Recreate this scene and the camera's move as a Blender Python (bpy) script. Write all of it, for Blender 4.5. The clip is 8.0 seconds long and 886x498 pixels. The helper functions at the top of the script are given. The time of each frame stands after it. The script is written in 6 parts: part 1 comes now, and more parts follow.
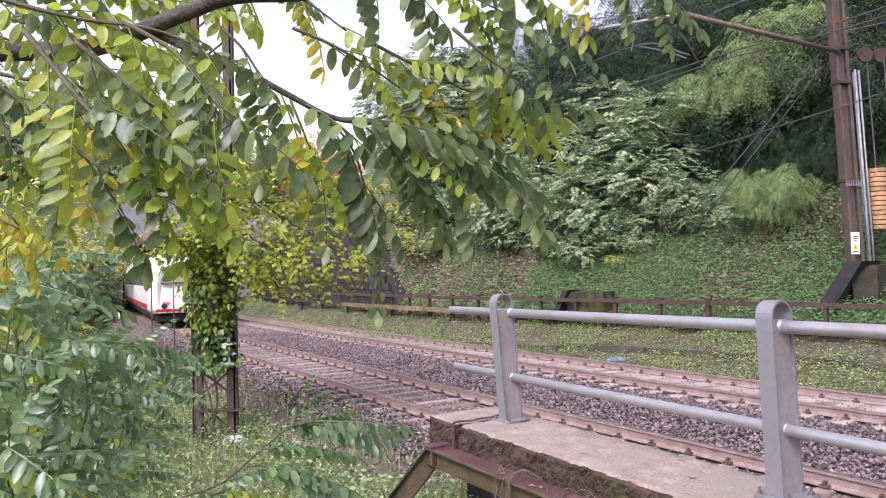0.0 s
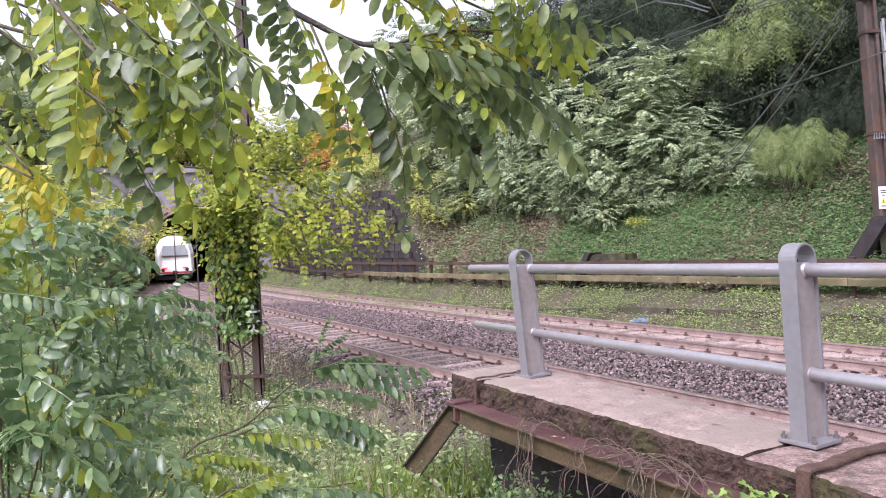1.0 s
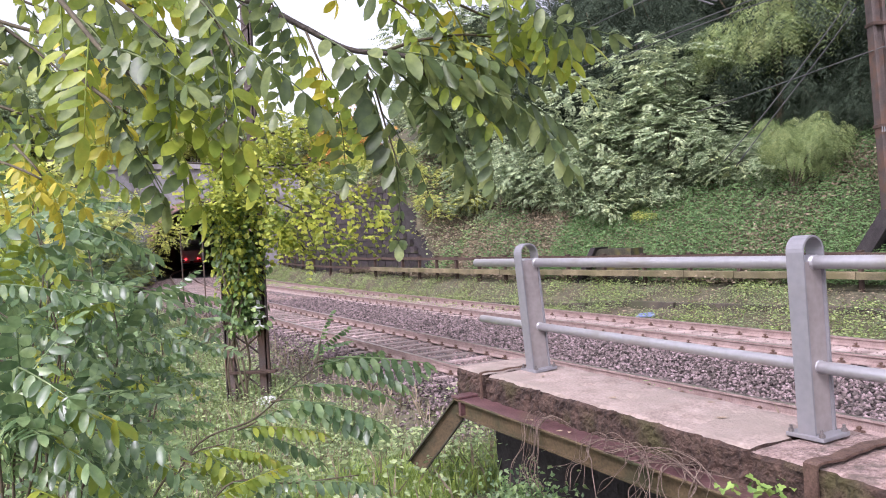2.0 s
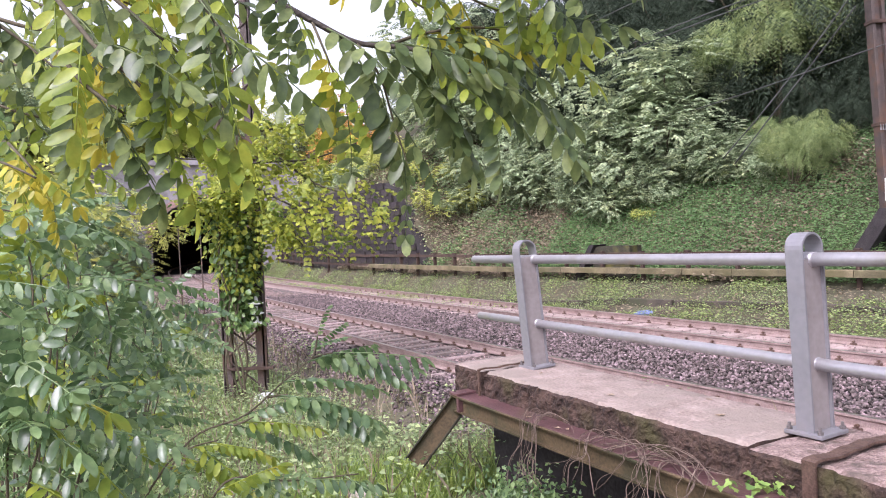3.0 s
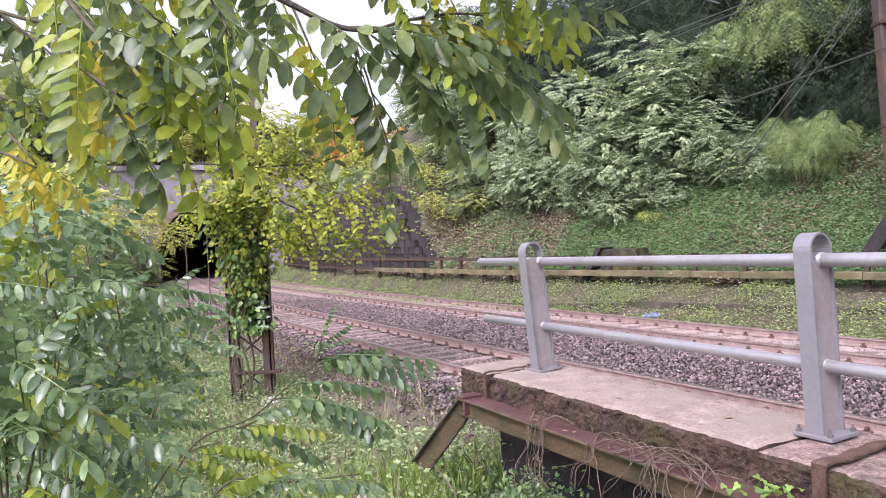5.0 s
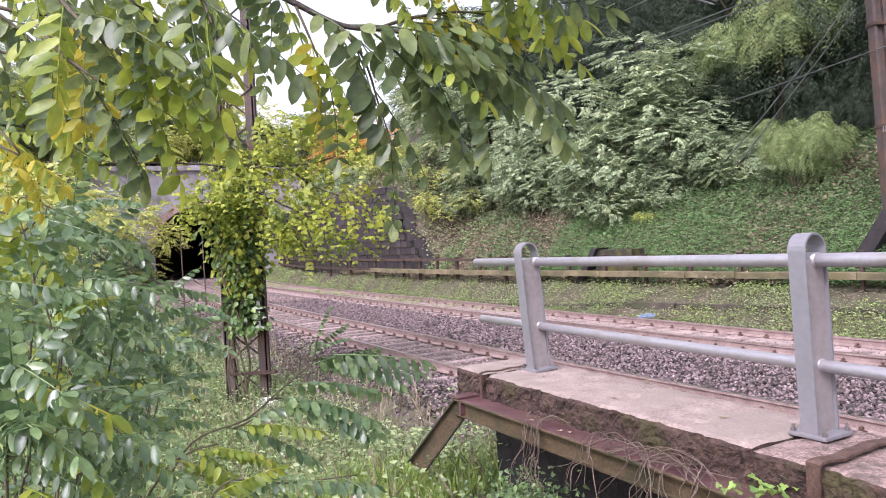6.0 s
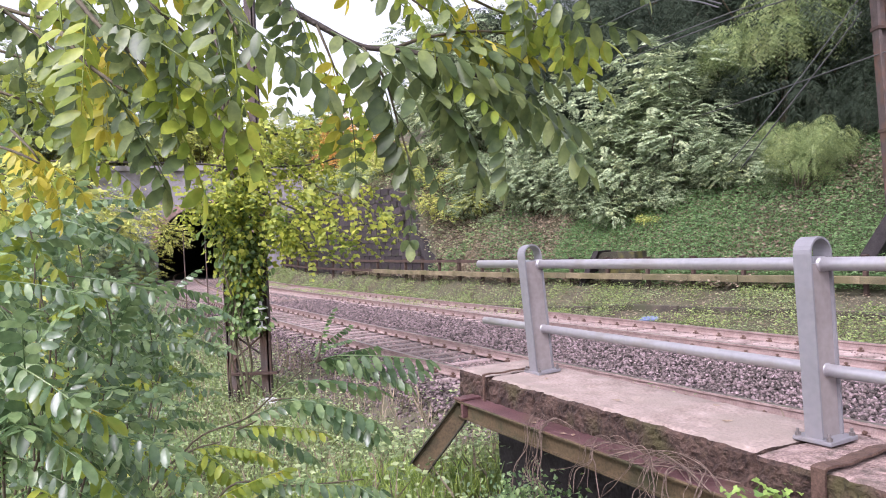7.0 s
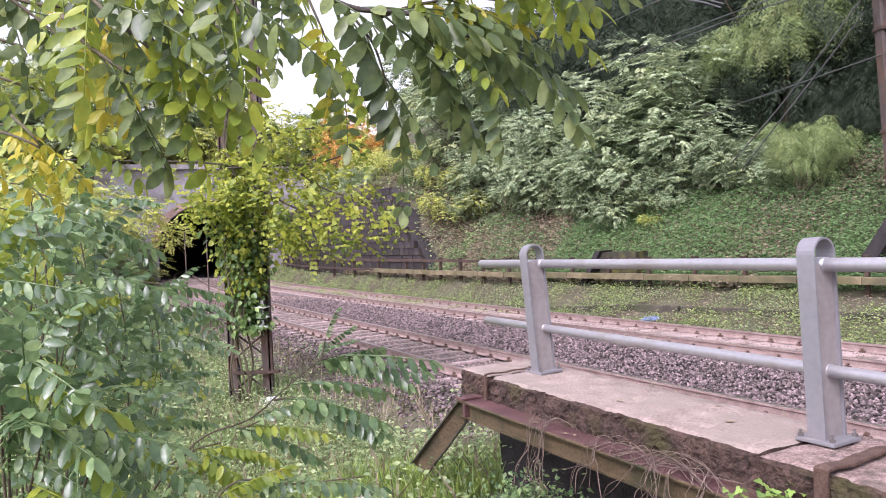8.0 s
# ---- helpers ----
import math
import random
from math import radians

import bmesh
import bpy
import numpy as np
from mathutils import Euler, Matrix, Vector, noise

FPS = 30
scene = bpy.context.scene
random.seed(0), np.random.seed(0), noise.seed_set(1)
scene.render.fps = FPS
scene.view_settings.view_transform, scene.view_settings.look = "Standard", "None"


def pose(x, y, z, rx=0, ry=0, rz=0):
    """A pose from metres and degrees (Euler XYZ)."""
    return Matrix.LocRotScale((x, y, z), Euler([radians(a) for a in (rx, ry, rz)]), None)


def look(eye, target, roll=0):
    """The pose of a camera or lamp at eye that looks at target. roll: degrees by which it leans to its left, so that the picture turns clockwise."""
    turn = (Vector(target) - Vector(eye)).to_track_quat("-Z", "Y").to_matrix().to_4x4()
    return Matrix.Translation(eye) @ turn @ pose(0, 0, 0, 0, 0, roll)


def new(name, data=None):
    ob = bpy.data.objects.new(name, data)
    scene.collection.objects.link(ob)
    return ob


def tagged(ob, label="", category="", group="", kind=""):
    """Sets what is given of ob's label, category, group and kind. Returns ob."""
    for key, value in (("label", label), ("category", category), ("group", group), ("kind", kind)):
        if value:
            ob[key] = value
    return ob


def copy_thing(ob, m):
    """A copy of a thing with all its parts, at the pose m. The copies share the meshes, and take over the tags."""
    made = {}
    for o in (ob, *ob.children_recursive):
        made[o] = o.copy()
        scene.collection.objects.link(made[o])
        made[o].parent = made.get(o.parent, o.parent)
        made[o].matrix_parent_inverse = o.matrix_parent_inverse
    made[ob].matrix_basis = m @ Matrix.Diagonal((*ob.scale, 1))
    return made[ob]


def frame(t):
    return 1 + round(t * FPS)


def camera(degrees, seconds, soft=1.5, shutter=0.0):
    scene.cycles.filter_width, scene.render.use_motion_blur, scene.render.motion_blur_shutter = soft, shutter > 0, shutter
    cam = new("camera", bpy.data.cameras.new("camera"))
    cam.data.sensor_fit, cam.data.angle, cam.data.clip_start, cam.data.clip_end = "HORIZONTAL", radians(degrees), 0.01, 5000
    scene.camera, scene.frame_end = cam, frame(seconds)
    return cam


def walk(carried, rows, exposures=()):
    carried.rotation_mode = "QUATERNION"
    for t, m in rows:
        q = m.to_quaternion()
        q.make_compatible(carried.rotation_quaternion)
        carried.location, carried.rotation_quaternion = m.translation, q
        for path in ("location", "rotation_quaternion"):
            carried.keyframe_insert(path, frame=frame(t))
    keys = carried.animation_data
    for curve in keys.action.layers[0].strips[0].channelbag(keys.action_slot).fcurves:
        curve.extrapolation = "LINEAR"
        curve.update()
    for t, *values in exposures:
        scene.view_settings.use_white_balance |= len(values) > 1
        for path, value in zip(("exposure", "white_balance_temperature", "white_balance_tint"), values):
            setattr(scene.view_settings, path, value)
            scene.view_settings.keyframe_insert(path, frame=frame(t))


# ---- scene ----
cam = camera(62.8, 8.0, soft=1.0)
walk(cam, [
    (0.0, pose(-0.021, -0.073, 2.277, 91.741, 1.306, -2.348)),
    (0.5, pose(-0.014, -0.064, 2.239, 90.965, 1.704, -1.479)),
    (1.0, pose(-0.002, -0.052, 2.178, 89.365, 2.666, -0.677)),
    (1.5, pose(0.003, -0.044, 2.169, 89.131, 2.986, -0.226)),
    (3.0, pose(0.004, -0.022, 2.161, 88.799, 2.707, -0.356)),
    (3.5, pose(0.006, -0.018, 2.158, 88.898, 3.107, -0.552)),
    (4.0, pose(0.010, -0.014, 2.158, 88.905, 2.999, -0.480)),
    (4.5, pose(0.012, -0.002, 2.154, 89.026, 2.920, 0.252)),
    (6.0, pose(0.011, -0.009, 2.149, 89.147, 2.946, -0.170)),
    (6.5, pose(0.001, -0.002, 2.146, 89.059, 2.785, -0.100)),
    (7.0, pose(0.000, 0.000, 2.150, 89.270, 2.600, 0.000)),
    (7.5, pose(-0.008, 0.006, 2.149, 89.376, 2.408, -0.076)),
    (8.0, pose(-0.009, 0.004, 2.151, 89.228, 2.430, 0.077)),
], exposures=[(0.0, 1.04, 6050, 25), (1.0, 1.13, 6050, 25), (1.5, 1.17, 6050, 25), (8.0, 1.22, 6050, 26)])

# ---- light: overcast sky, weak wide sun ----
SUN_EL, SUN_ROT = radians(48), radians(215)
world = bpy.data.worlds.new("sky")
scene.world = world
world.use_nodes = True
wn = world.node_tree
bg = wn.nodes["Background"]
sky = wn.nodes.new("ShaderNodeTexSky")
sky.sky_type = "NISHITA"
sky.sun_disc = False
sky.sun_elevation, sky.sun_rotation = SUN_EL, SUN_ROT
sky.dust_density, sky.air_density = 3.0, 1.0
cloud = wn.nodes.new("ShaderNodeHueSaturation")
cloud.inputs["Saturation"].default_value = 0.22
wn.links.new(sky.outputs[0], cloud.inputs["Color"])
wn.links.new(cloud.outputs[0], bg.inputs[0])
bg.inputs[1].default_value = 0.15
sun = new("sun", bpy.data.lights.new("sun", "SUN"))
sun.data.energy, sun.data.angle, sun.data.color = 1.5, radians(30), (1.0, 0.97, 0.93)
sun_dir = Vector((math.sin(SUN_ROT) * math.cos(SUN_EL), math.cos(SUN_ROT) * math.cos(SUN_EL), math.sin(SUN_EL)))
sun.matrix_world = look(sun_dir * 60, (0, 0, 0))


# ---- materials ----
def srgb(c):
    return tuple((v / 12.92 if v <= 0.04045 else ((v + 0.055) / 1.055) ** 2.4) for v in c)


def material(name, dark, light, scale=4.0, fine=40.0, rough=0.8, metal=0.0, bump=0.3, spread=0.0, tint=None,
             tint_scale=0.7, tint_at=0.55, per="object", sub=0.0, spec=0.4, dist=0.02, both=0.0):
    """Two-scale noise colour between dark and light, an optional third colour in patches, and per-piece spread."""
    m = bpy.data.materials.new(name)
    m.use_nodes = True
    nt = m.node_tree
    n, l = nt.nodes, nt.links
    b = n["Principled BSDF"]
    tc = n.new("ShaderNodeTexCoord")
    n1 = n.new("ShaderNodeTexNoise")
    n1.inputs["Scale"].default_value, n1.inputs["Detail"].default_value = scale, 5
    n2 = n.new("ShaderNodeTexNoise")
    n2.inputs["Scale"].default_value, n2.inputs["Detail"].default_value = fine, 4
    l.new(tc.outputs["Object"], n1.inputs["Vector"])
    l.new(tc.outputs["Object"], n2.inputs["Vector"])
    add = n.new("ShaderNodeMath")
    add.operation = "ADD"
    l.new(n1.outputs[0], add.inputs[0])
    l.new(n2.outputs[0], add.inputs[1])
    ramp = n.new("ShaderNodeValToRGB")
    half = n.new("ShaderNodeMath")
    half.operation = "MULTIPLY"
    half.inputs[1].default_value = 0.5
    l.new(add.outputs[0], half.inputs[0])
    l.new(half.outputs[0], ramp.inputs[0])
    ramp.color_ramp.elements[0].position, ramp.color_ramp.elements[1].position = 0.36, 0.64
    ramp.color_ramp.elements[0].color, ramp.color_ramp.elements[1].color = (*dark, 1), (*light, 1)
    out = ramp.outputs[0]
    if tint:
        n3 = n.new("ShaderNodeTexNoise")
        n3.inputs["Scale"].default_value, n3.inputs["Detail"].default_value = tint_scale, 6
        l.new(tc.outputs["Object"], n3.inputs["Vector"])
        r3 = n.new("ShaderNodeMapRange")
        r3.inputs[1].default_value, r3.inputs[2].default_value = tint_at - 0.07, tint_at + 0.07
        l.new(n3.outputs[0], r3.inputs[0])
        mx = n.new("ShaderNodeMix")
        mx.data_type = "RGBA"
        l.new(r3.outputs[0], mx.inputs[0])
        l.new(out, mx.inputs[6])
        mx.inputs[7].default_value = (*tint, 1)
        out = mx.outputs[2]
    if spread:
        if per == "island":
            rnd = n.new("ShaderNodeNewGeometry").outputs["Random Per Island"]
        else:
            rnd = n.new("ShaderNodeObjectInfo").outputs["Random"]
        mr = n.new("ShaderNodeMapRange")
        mr.inputs[3].default_value, mr.inputs[4].default_value = 1 - spread, 1 + spread
        l.new(rnd, mr.inputs[0])
        hs = n.new("ShaderNodeHueSaturation")
        l.new(mr.outputs[0], hs.inputs["Value"])
        mh = n.new("ShaderNodeMapRange")
        mh.inputs[3].default_value, mh.inputs[4].default_value = 0.5 + 0.05 * spread, 0.5 - 0.05 * spread
        l.new(rnd, mh.inputs[0])
        l.new(mh.outputs[0], hs.inputs["Hue"])
        l.new(out, hs.inputs["Color"])
        out = hs.outputs[0]
    l.new(out, b.inputs["Base Color"])
    b.inputs["Roughness"].default_value, b.inputs["Metallic"].default_value = rough, metal
    b.inputs["Specular IOR Level"].default_value = spec
    if bump:
        bp = n.new("ShaderNodeBump")
        bp.inputs["Strength"].default_value, bp.inputs["Distance"].default_value = bump, dist
        l.new(half.outputs[0], bp.inputs["Height"])
        l.new(bp.outputs[0], b.inputs["Normal"])
    if both:
        tr = n.new("ShaderNodeBsdfTranslucent")
        l.new(out, tr.inputs[0])
        ms = n.new("ShaderNodeMixShader")
        ms.inputs[0].default_value = both
        l.new(b.outputs[0], ms.inputs[1])
        l.new(tr.outputs[0], ms.inputs[2])
        l.new(ms.outputs[0], n["Material Output"].inputs[0])
    return m


M = {}
M["soil"] = material("soil_and_weeds", (0.055, 0.056, 0.032), (0.125, 0.115, 0.07), 1.2, 14, 0.95, bump=0.8, tint=(0.095, 0.078, 0.055), tint_scale=0.5, dist=0.06)
M["ballast_bed"] = material("ballast_bed", (0.05, 0.042, 0.044), (0.15, 0.125, 0.125), 9, 45, 0.95, bump=1.0, tint=(0.13, 0.095, 0.085), tint_scale=0.6, dist=0.05)
M["stone"] = material("ballast_stone", (0.068, 0.05, 0.049), (0.235, 0.18, 0.175), 10, 60, 0.9, bump=0.4, spread=0.8, per="island")
M["dusty_stone"] = material("rust_dusted_stone", (0.16, 0.115, 0.105), (0.34, 0.26, 0.24), 10, 60, 0.9, bump=0.4, spread=0.5, per="island")
M["rail"] = material("rusty_rail_steel", (0.19, 0.13, 0.12), (0.36, 0.27, 0.25), 6, 60, 0.6, 0.1, 0.2)
M["railhead"] = material("worn_rail_head", (0.30, 0.25, 0.23), (0.46, 0.40, 0.37), 3, 50, 0.35, 0.8, 0.05)
M["sleeper"] = material("concrete_sleeper", (0.27, 0.20, 0.185), (0.43, 0.34, 0.315), 5, 60, 0.9, bump=0.3, spread=0.12)
M["wood_sleeper"] = material("weathered_sleeper", (0.20, 0.15, 0.14), (0.38, 0.30, 0.28), 6, 50, 0.9, bump=0.5, spread=0.3)
M["clip"] = material("rail_clip_steel", (0.09, 0.055, 0.045), (0.2, 0.13, 0.1), 20, 90, 0.6, 0.5, 0.2)
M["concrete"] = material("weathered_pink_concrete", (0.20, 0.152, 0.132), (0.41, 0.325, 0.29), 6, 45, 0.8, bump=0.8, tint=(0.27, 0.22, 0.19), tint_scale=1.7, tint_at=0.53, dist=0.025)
# much darker than the slab's top colour, with moss-toned patches
M["concrete_side"] = material("dark_side_mossy_concrete", (0.02, 0.012, 0.01), (0.108, 0.067, 0.052), 9, 40, 0.95, bump=1.0, tint=(0.058, 0.05, 0.021), tint_scale=2.5, tint_at=0.6, dist=0.06)
M["aggregate"] = material("exposed_pink_aggregate", (0.15, 0.10, 0.088), (0.42, 0.31, 0.28), 16, 70, 0.9, bump=1.0, tint=(0.13, 0.10, 0.085), tint_scale=9.0, tint_at=0.6, dist=0.04)
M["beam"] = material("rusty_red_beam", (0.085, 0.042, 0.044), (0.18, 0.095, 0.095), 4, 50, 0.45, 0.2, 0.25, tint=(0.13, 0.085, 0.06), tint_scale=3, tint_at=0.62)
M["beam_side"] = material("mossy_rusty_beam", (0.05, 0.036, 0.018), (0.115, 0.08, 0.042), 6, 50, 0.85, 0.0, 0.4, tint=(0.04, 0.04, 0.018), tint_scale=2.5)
M["galv"] = material("galvanised_steel", (0.38, 0.37, 0.39), (0.46, 0.445, 0.465), 2, 30, 0.42, 0.6, 0.02, tint=(0.37, 0.34, 0.33), tint_scale=3, tint_at=0.62)
M["galv_flat"] = material("dull_galvanised_band", (0.225, 0.22, 0.237), (0.27, 0.263, 0.282), 2, 25, 0.5, 0.35, 0.02, tint=(0.245, 0.228, 0.228), tint_scale=3, tint_at=0.64)
M["galv_web"] = material("rust_stained_galvanised_web", (0.235, 0.205, 0.20), (0.32, 0.285, 0.28), 2, 20, 0.6, 0.15, 0.03, tint=(0.18, 0.145, 0.13), tint_scale=4, tint_at=0.68)
M["fence"] = material("rusty_fence_steel", (0.04, 0.026, 0.021), (0.095, 0.06, 0.046), 5, 50, 0.85, 0.1, 0.3)
M["trough"] = material("mossy_concrete_trough", (0.085, 0.072, 0.042), (0.20, 0.165, 0.095), 3, 40, 0.92, bump=0.5, tint=(0.095, 0.085, 0.04), tint_scale=1.4, spread=0.25)
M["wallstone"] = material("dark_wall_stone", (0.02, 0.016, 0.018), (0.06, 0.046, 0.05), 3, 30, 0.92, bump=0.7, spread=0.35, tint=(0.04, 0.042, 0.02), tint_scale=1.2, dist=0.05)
# wall mortar; its darkness also serves as shade in the parapet's void
M["mortar_and_void"] = material("dark_mortar_and_void", (0.02, 0.017, 0.018), (0.045, 0.039, 0.04), 5, 40, 0.95, bump=0.4)
M["portal"] = material("grey_portal_render", (0.20, 0.18, 0.20), (0.34, 0.32, 0.34), 1.2, 25, 0.92, bump=0.4, tint=(0.15, 0.14, 0.12), tint_scale=0.7)
M["archbrick"] = material("pink_arch_brick", (0.24, 0.15, 0.13), (0.40, 0.27, 0.24), 5, 40, 0.9, bump=0.4, spread=0.25)
M["mossy"] = material("dark_mossy_masonry", (0.02, 0.02, 0.014), (0.06, 0.055, 0.035), 4, 30, 0.95, bump=0.6, tint=(0.12, 0.11, 0.03), tint_scale=1.5, tint_at=0.6)
M["soot"] = material("sooty_tunnel_lining", (0.02, 0.021, 0.026), (0.055, 0.056, 0.066), 2, 20, 0.9, bump=0.4)
M["mast"] = material("brown_painted_mast", (0.055, 0.042, 0.038), (0.11, 0.085, 0.078), 3, 40, 0.7, 0.1, 0.25, tint=(0.12, 0.07, 0.05), tint_scale=2)
M["bolt"] = material("dull_bolt_steel", (0.12, 0.105, 0.10), (0.26, 0.24, 0.235), 12, 70, 0.5, 0.5, 0.1)
M["cable"] = material("dark_cable", (0.06, 0.06, 0.062), (0.12, 0.12, 0.12), 8, 60, 0.6, 0.3, 0.0)
M["grey_pipe"] = material("pale_conduit", (0.20, 0.20, 0.21), (0.34, 0.34, 0.35), 6, 60, 0.5, 0.2, 0.05)
M["weight"] = material("rusty_weight", (0.30, 0.16, 0.08), (0.50, 0.30, 0.16), 6, 50, 0.8, 0.1, 0.3, spread=0.15)
M["white"] = material("white_enamel", (0.72, 0.72, 0.70), (0.84, 0.84, 0.82), 3, 40, 0.4, 0, 0.02)
M["yellow"] = material("warning_yellow", (0.7, 0.5, 0.04), (0.8, 0.6, 0.06), 3, 40, 0.5, 0, 0.0)
M["black"] = material("black_marking", (0.02, 0.02, 0.02), (0.04, 0.04, 0.04), 3, 40, 0.6, 0, 0.0)
M["train_white"] = material("train_white_paint", (0.74, 0.73, 0.70), (0.86, 0.85, 0.83), 2, 40, 0.35, 0, 0.0)
M["train_red"] = material("train_red_paint", (0.45, 0.03, 0.035), (0.58, 0.05, 0.05), 2, 40, 0.35, 0, 0.0)
M["train_dark"] = material("train_underframe", (0.02, 0.02, 0.02), (0.06, 0.055, 0.05), 4, 40, 0.8, 0.2, 0.3)
# pale base colour imitates bright sky mirrored in the glass
M["glass"] = material("painted_reflection_train_glass", (0.16, 0.17, 0.18), (0.24, 0.25, 0.26), 1, 10, 0.06, 0, 0.0, spec=1.0)
M["porcelain"] = material("white_porcelain", (0.62, 0.62, 0.60), (0.78, 0.78, 0.76), 4, 40, 0.3, 0, 0.02)
lamp_m = bpy.data.materials.new("red_tail_light")
lamp_m.use_nodes = True
lamp_m.node_tree.nodes["Principled BSDF"].inputs["Base Color"].default_value = (0.6, 0.02, 0.02, 1)
lamp_m.node_tree.nodes["Principled BSDF"].inputs["Emission Color"].default_value = (1, 0.05, 0.05, 1)
lamp_m.node_tree.nodes["Principled BSDF"].inputs["Emission Strength"].default_value = 1.5
M["tail"] = lamp_m


# ---- mesh tools ----
class Mesh:
    """Collects vertices and faces, then becomes one mesh object."""

    def __init__(self):
        self.v, self.f = [], []

    def add(self, verts, faces):
        o = len(self.v)
        self.v.extend([tuple(p) for p in verts])
        self.f.extend([tuple(i + o for i in q) for q in faces])
        return self

    def box(self, c, size, turn=None, taper=1.0):
        sx, sy, sz = [s / 2 for s in size]
        pts = []
        for z, k in ((-sz, 1.0), (sz, taper)):
            for x, y in ((-sx, -sy), (sx, -sy), (sx, sy), (-sx, sy)):
                pts.append(Vector((x * k, y * k, z)))
        if turn is not None:
            pts = [turn @ p for p in pts]
        c = Vector(c)
        return self.add([c + p for p in pts], [(3, 2, 1, 0), (4, 5, 6, 7), (0, 1, 5, 4), (1, 2, 6, 5), (2, 3, 7, 6), (3, 0, 4, 7)])

    def tube(self, path, radius, sides=8, close=True):
        path = [Vector(p) for p in path]
        n = len(path)
        rad = radius if isinstance(radius, (list, tuple)) else [radius] * n
        rings, ref = [], None
        for i, p in enumerate(path):
            d = (path[min(i + 1, n - 1)] - path[max(i - 1, 0)]).normalized()
            if ref is None:
                ref = d.orthogonal().normalized()
            ref = (ref - d * ref.dot(d)).normalized()
            w = d.cross(ref)
            rings.append([p + (ref * math.cos(a) + w * math.sin(a)) * rad[i] for a in [2 * math.pi * k / sides for k in range(sides)]])
        faces = []
        for i in range(n - 1):
            for k in range(sides):
                a, b = i * sides + k, i * sides + (k + 1) % sides
                faces.append((a, b, b + sides, a + sides))
        if close:
            faces += [tuple(range(sides))[::-1], tuple(range((n - 1) * sides, n * sides))]
        return self.add([q for r in rings for q in r], faces)

    def sweep(self, profile, path, closed=True, up=Vector((0, 0, 1))):
        """Sweeps a profile of (side, height) along a path on the ground; side is to the right of the way."""
        path = [Vector(p) for p in path]
        n, k = len(path), len(profile)
        vs, fs = [], []
        for i, p in enumerate(path):
            d = path[min(i + 1, n - 1)] - path[max(i - 1, 0)]
            d.z = 0
            d.normalize()
            side = d.cross(up)
            vs += [p + side * a + up * b for a, b in profile]
        last = k if closed else k - 1
        for i in range(n - 1):
            for j in range(last):
                a, b = i * k + j, i * k + (j + 1) % k
                fs.append((a, b, b + k, a + k))
        if closed:
            fs += [tuple(range(k))[::-1], tuple(range((n - 1) * k, n * k))]
        return self.add(vs, fs)

    def data(self, name, mat, smooth=False, bevel=0.0):
        me = bpy.data.meshes.new(name)
        me.from_pydata(self.v, [], self.f)
        if bevel:
            bm = bmesh.new()
            bm.from_mesh(me)
            bmesh.ops.bevel(bm, geom=[e for e in bm.edges if len(e.link_faces) == 2 and e.calc_face_angle(0) > 0.5], offset=bevel, segments=2, affect="EDGES", profile=0.5)
            bm.to_mesh(me)
            bm.free()
        me.materials.append(mat)
        if smooth:
            me.shade_smooth()
        me.update()
        return me


def fast_mesh(name, verts, faces_by_size, mat, smooth=False):
    """A mesh from numpy arrays; all faces have one number of corners."""
    me = bpy.data.meshes.new(name)
    verts = np.asarray(verts, dtype=np.float32)
    faces = np.asarray(faces_by_size, dtype=np.int32)
    k = faces.shape[1]
    me.vertices.add(len(verts))
    me.vertices.foreach_set("co", verts.ravel())
    me.loops.add(faces.size)
    me.loops.foreach_set("vertex_index", faces.ravel())
    me.polygons.add(len(faces))
    me.polygons.foreach_set("loop_start", np.arange(0, faces.size, k, dtype=np.int32))
    me.polygons.foreach_set("loop_total", np.full(len(faces), k, dtype=np.int32))
    me.update(calc_edges=True)
    me.validate()
    me.materials.append(mat)
    if smooth:
        me.shade_smooth()
    return me


def part(name, data, parent=None, m=None, label=""):
    ob = new(name, data)
    if parent:
        ob.parent = parent
    if m is not None:
        ob.matrix_basis = m
    return tagged(ob, label) if label else ob


def empty(name, m=None):
    ob = new(name)
    ob.empty_display_size = 0.2
    if m is not None:
        ob.matrix_basis = m
    return ob


def smooth(a, b, x):
    t = np.clip((x - a) / (b - a), 0, 1)
    return t * t * (3 - 2 * t)


def spline(points, step=0.5):
    """An even polyline through points in the plane."""
    P = [Vector((*p, 0)) for p in points]
    P = [2 * P[0] - P[1]] + P + [2 * P[-1] - P[-2]]
    fine = []
    for i in range(1, len(P) - 2):
        for k in range(24):
            t = k / 24
            a, b, c, d = P[i - 1], P[i], P[i + 1], P[i + 2]
            fine.append(0.5 * ((2 * b) + (c - a) * t + (2 * a - 5 * b + 4 * c - d) * t * t + (3 * b - a - 3 * c + d) * t ** 3))
    fine.append(P[-2])
    A = np.array([[p.x, p.y] for p in fine])
    s = np.concatenate([[0], np.cumsum(np.hypot(*np.diff(A, axis=0).T))])
    q = np.arange(0, s[-1], step)
    return np.stack([np.interp(q, s, A[:, 0]), np.interp(q, s, A[:, 1])], 1)


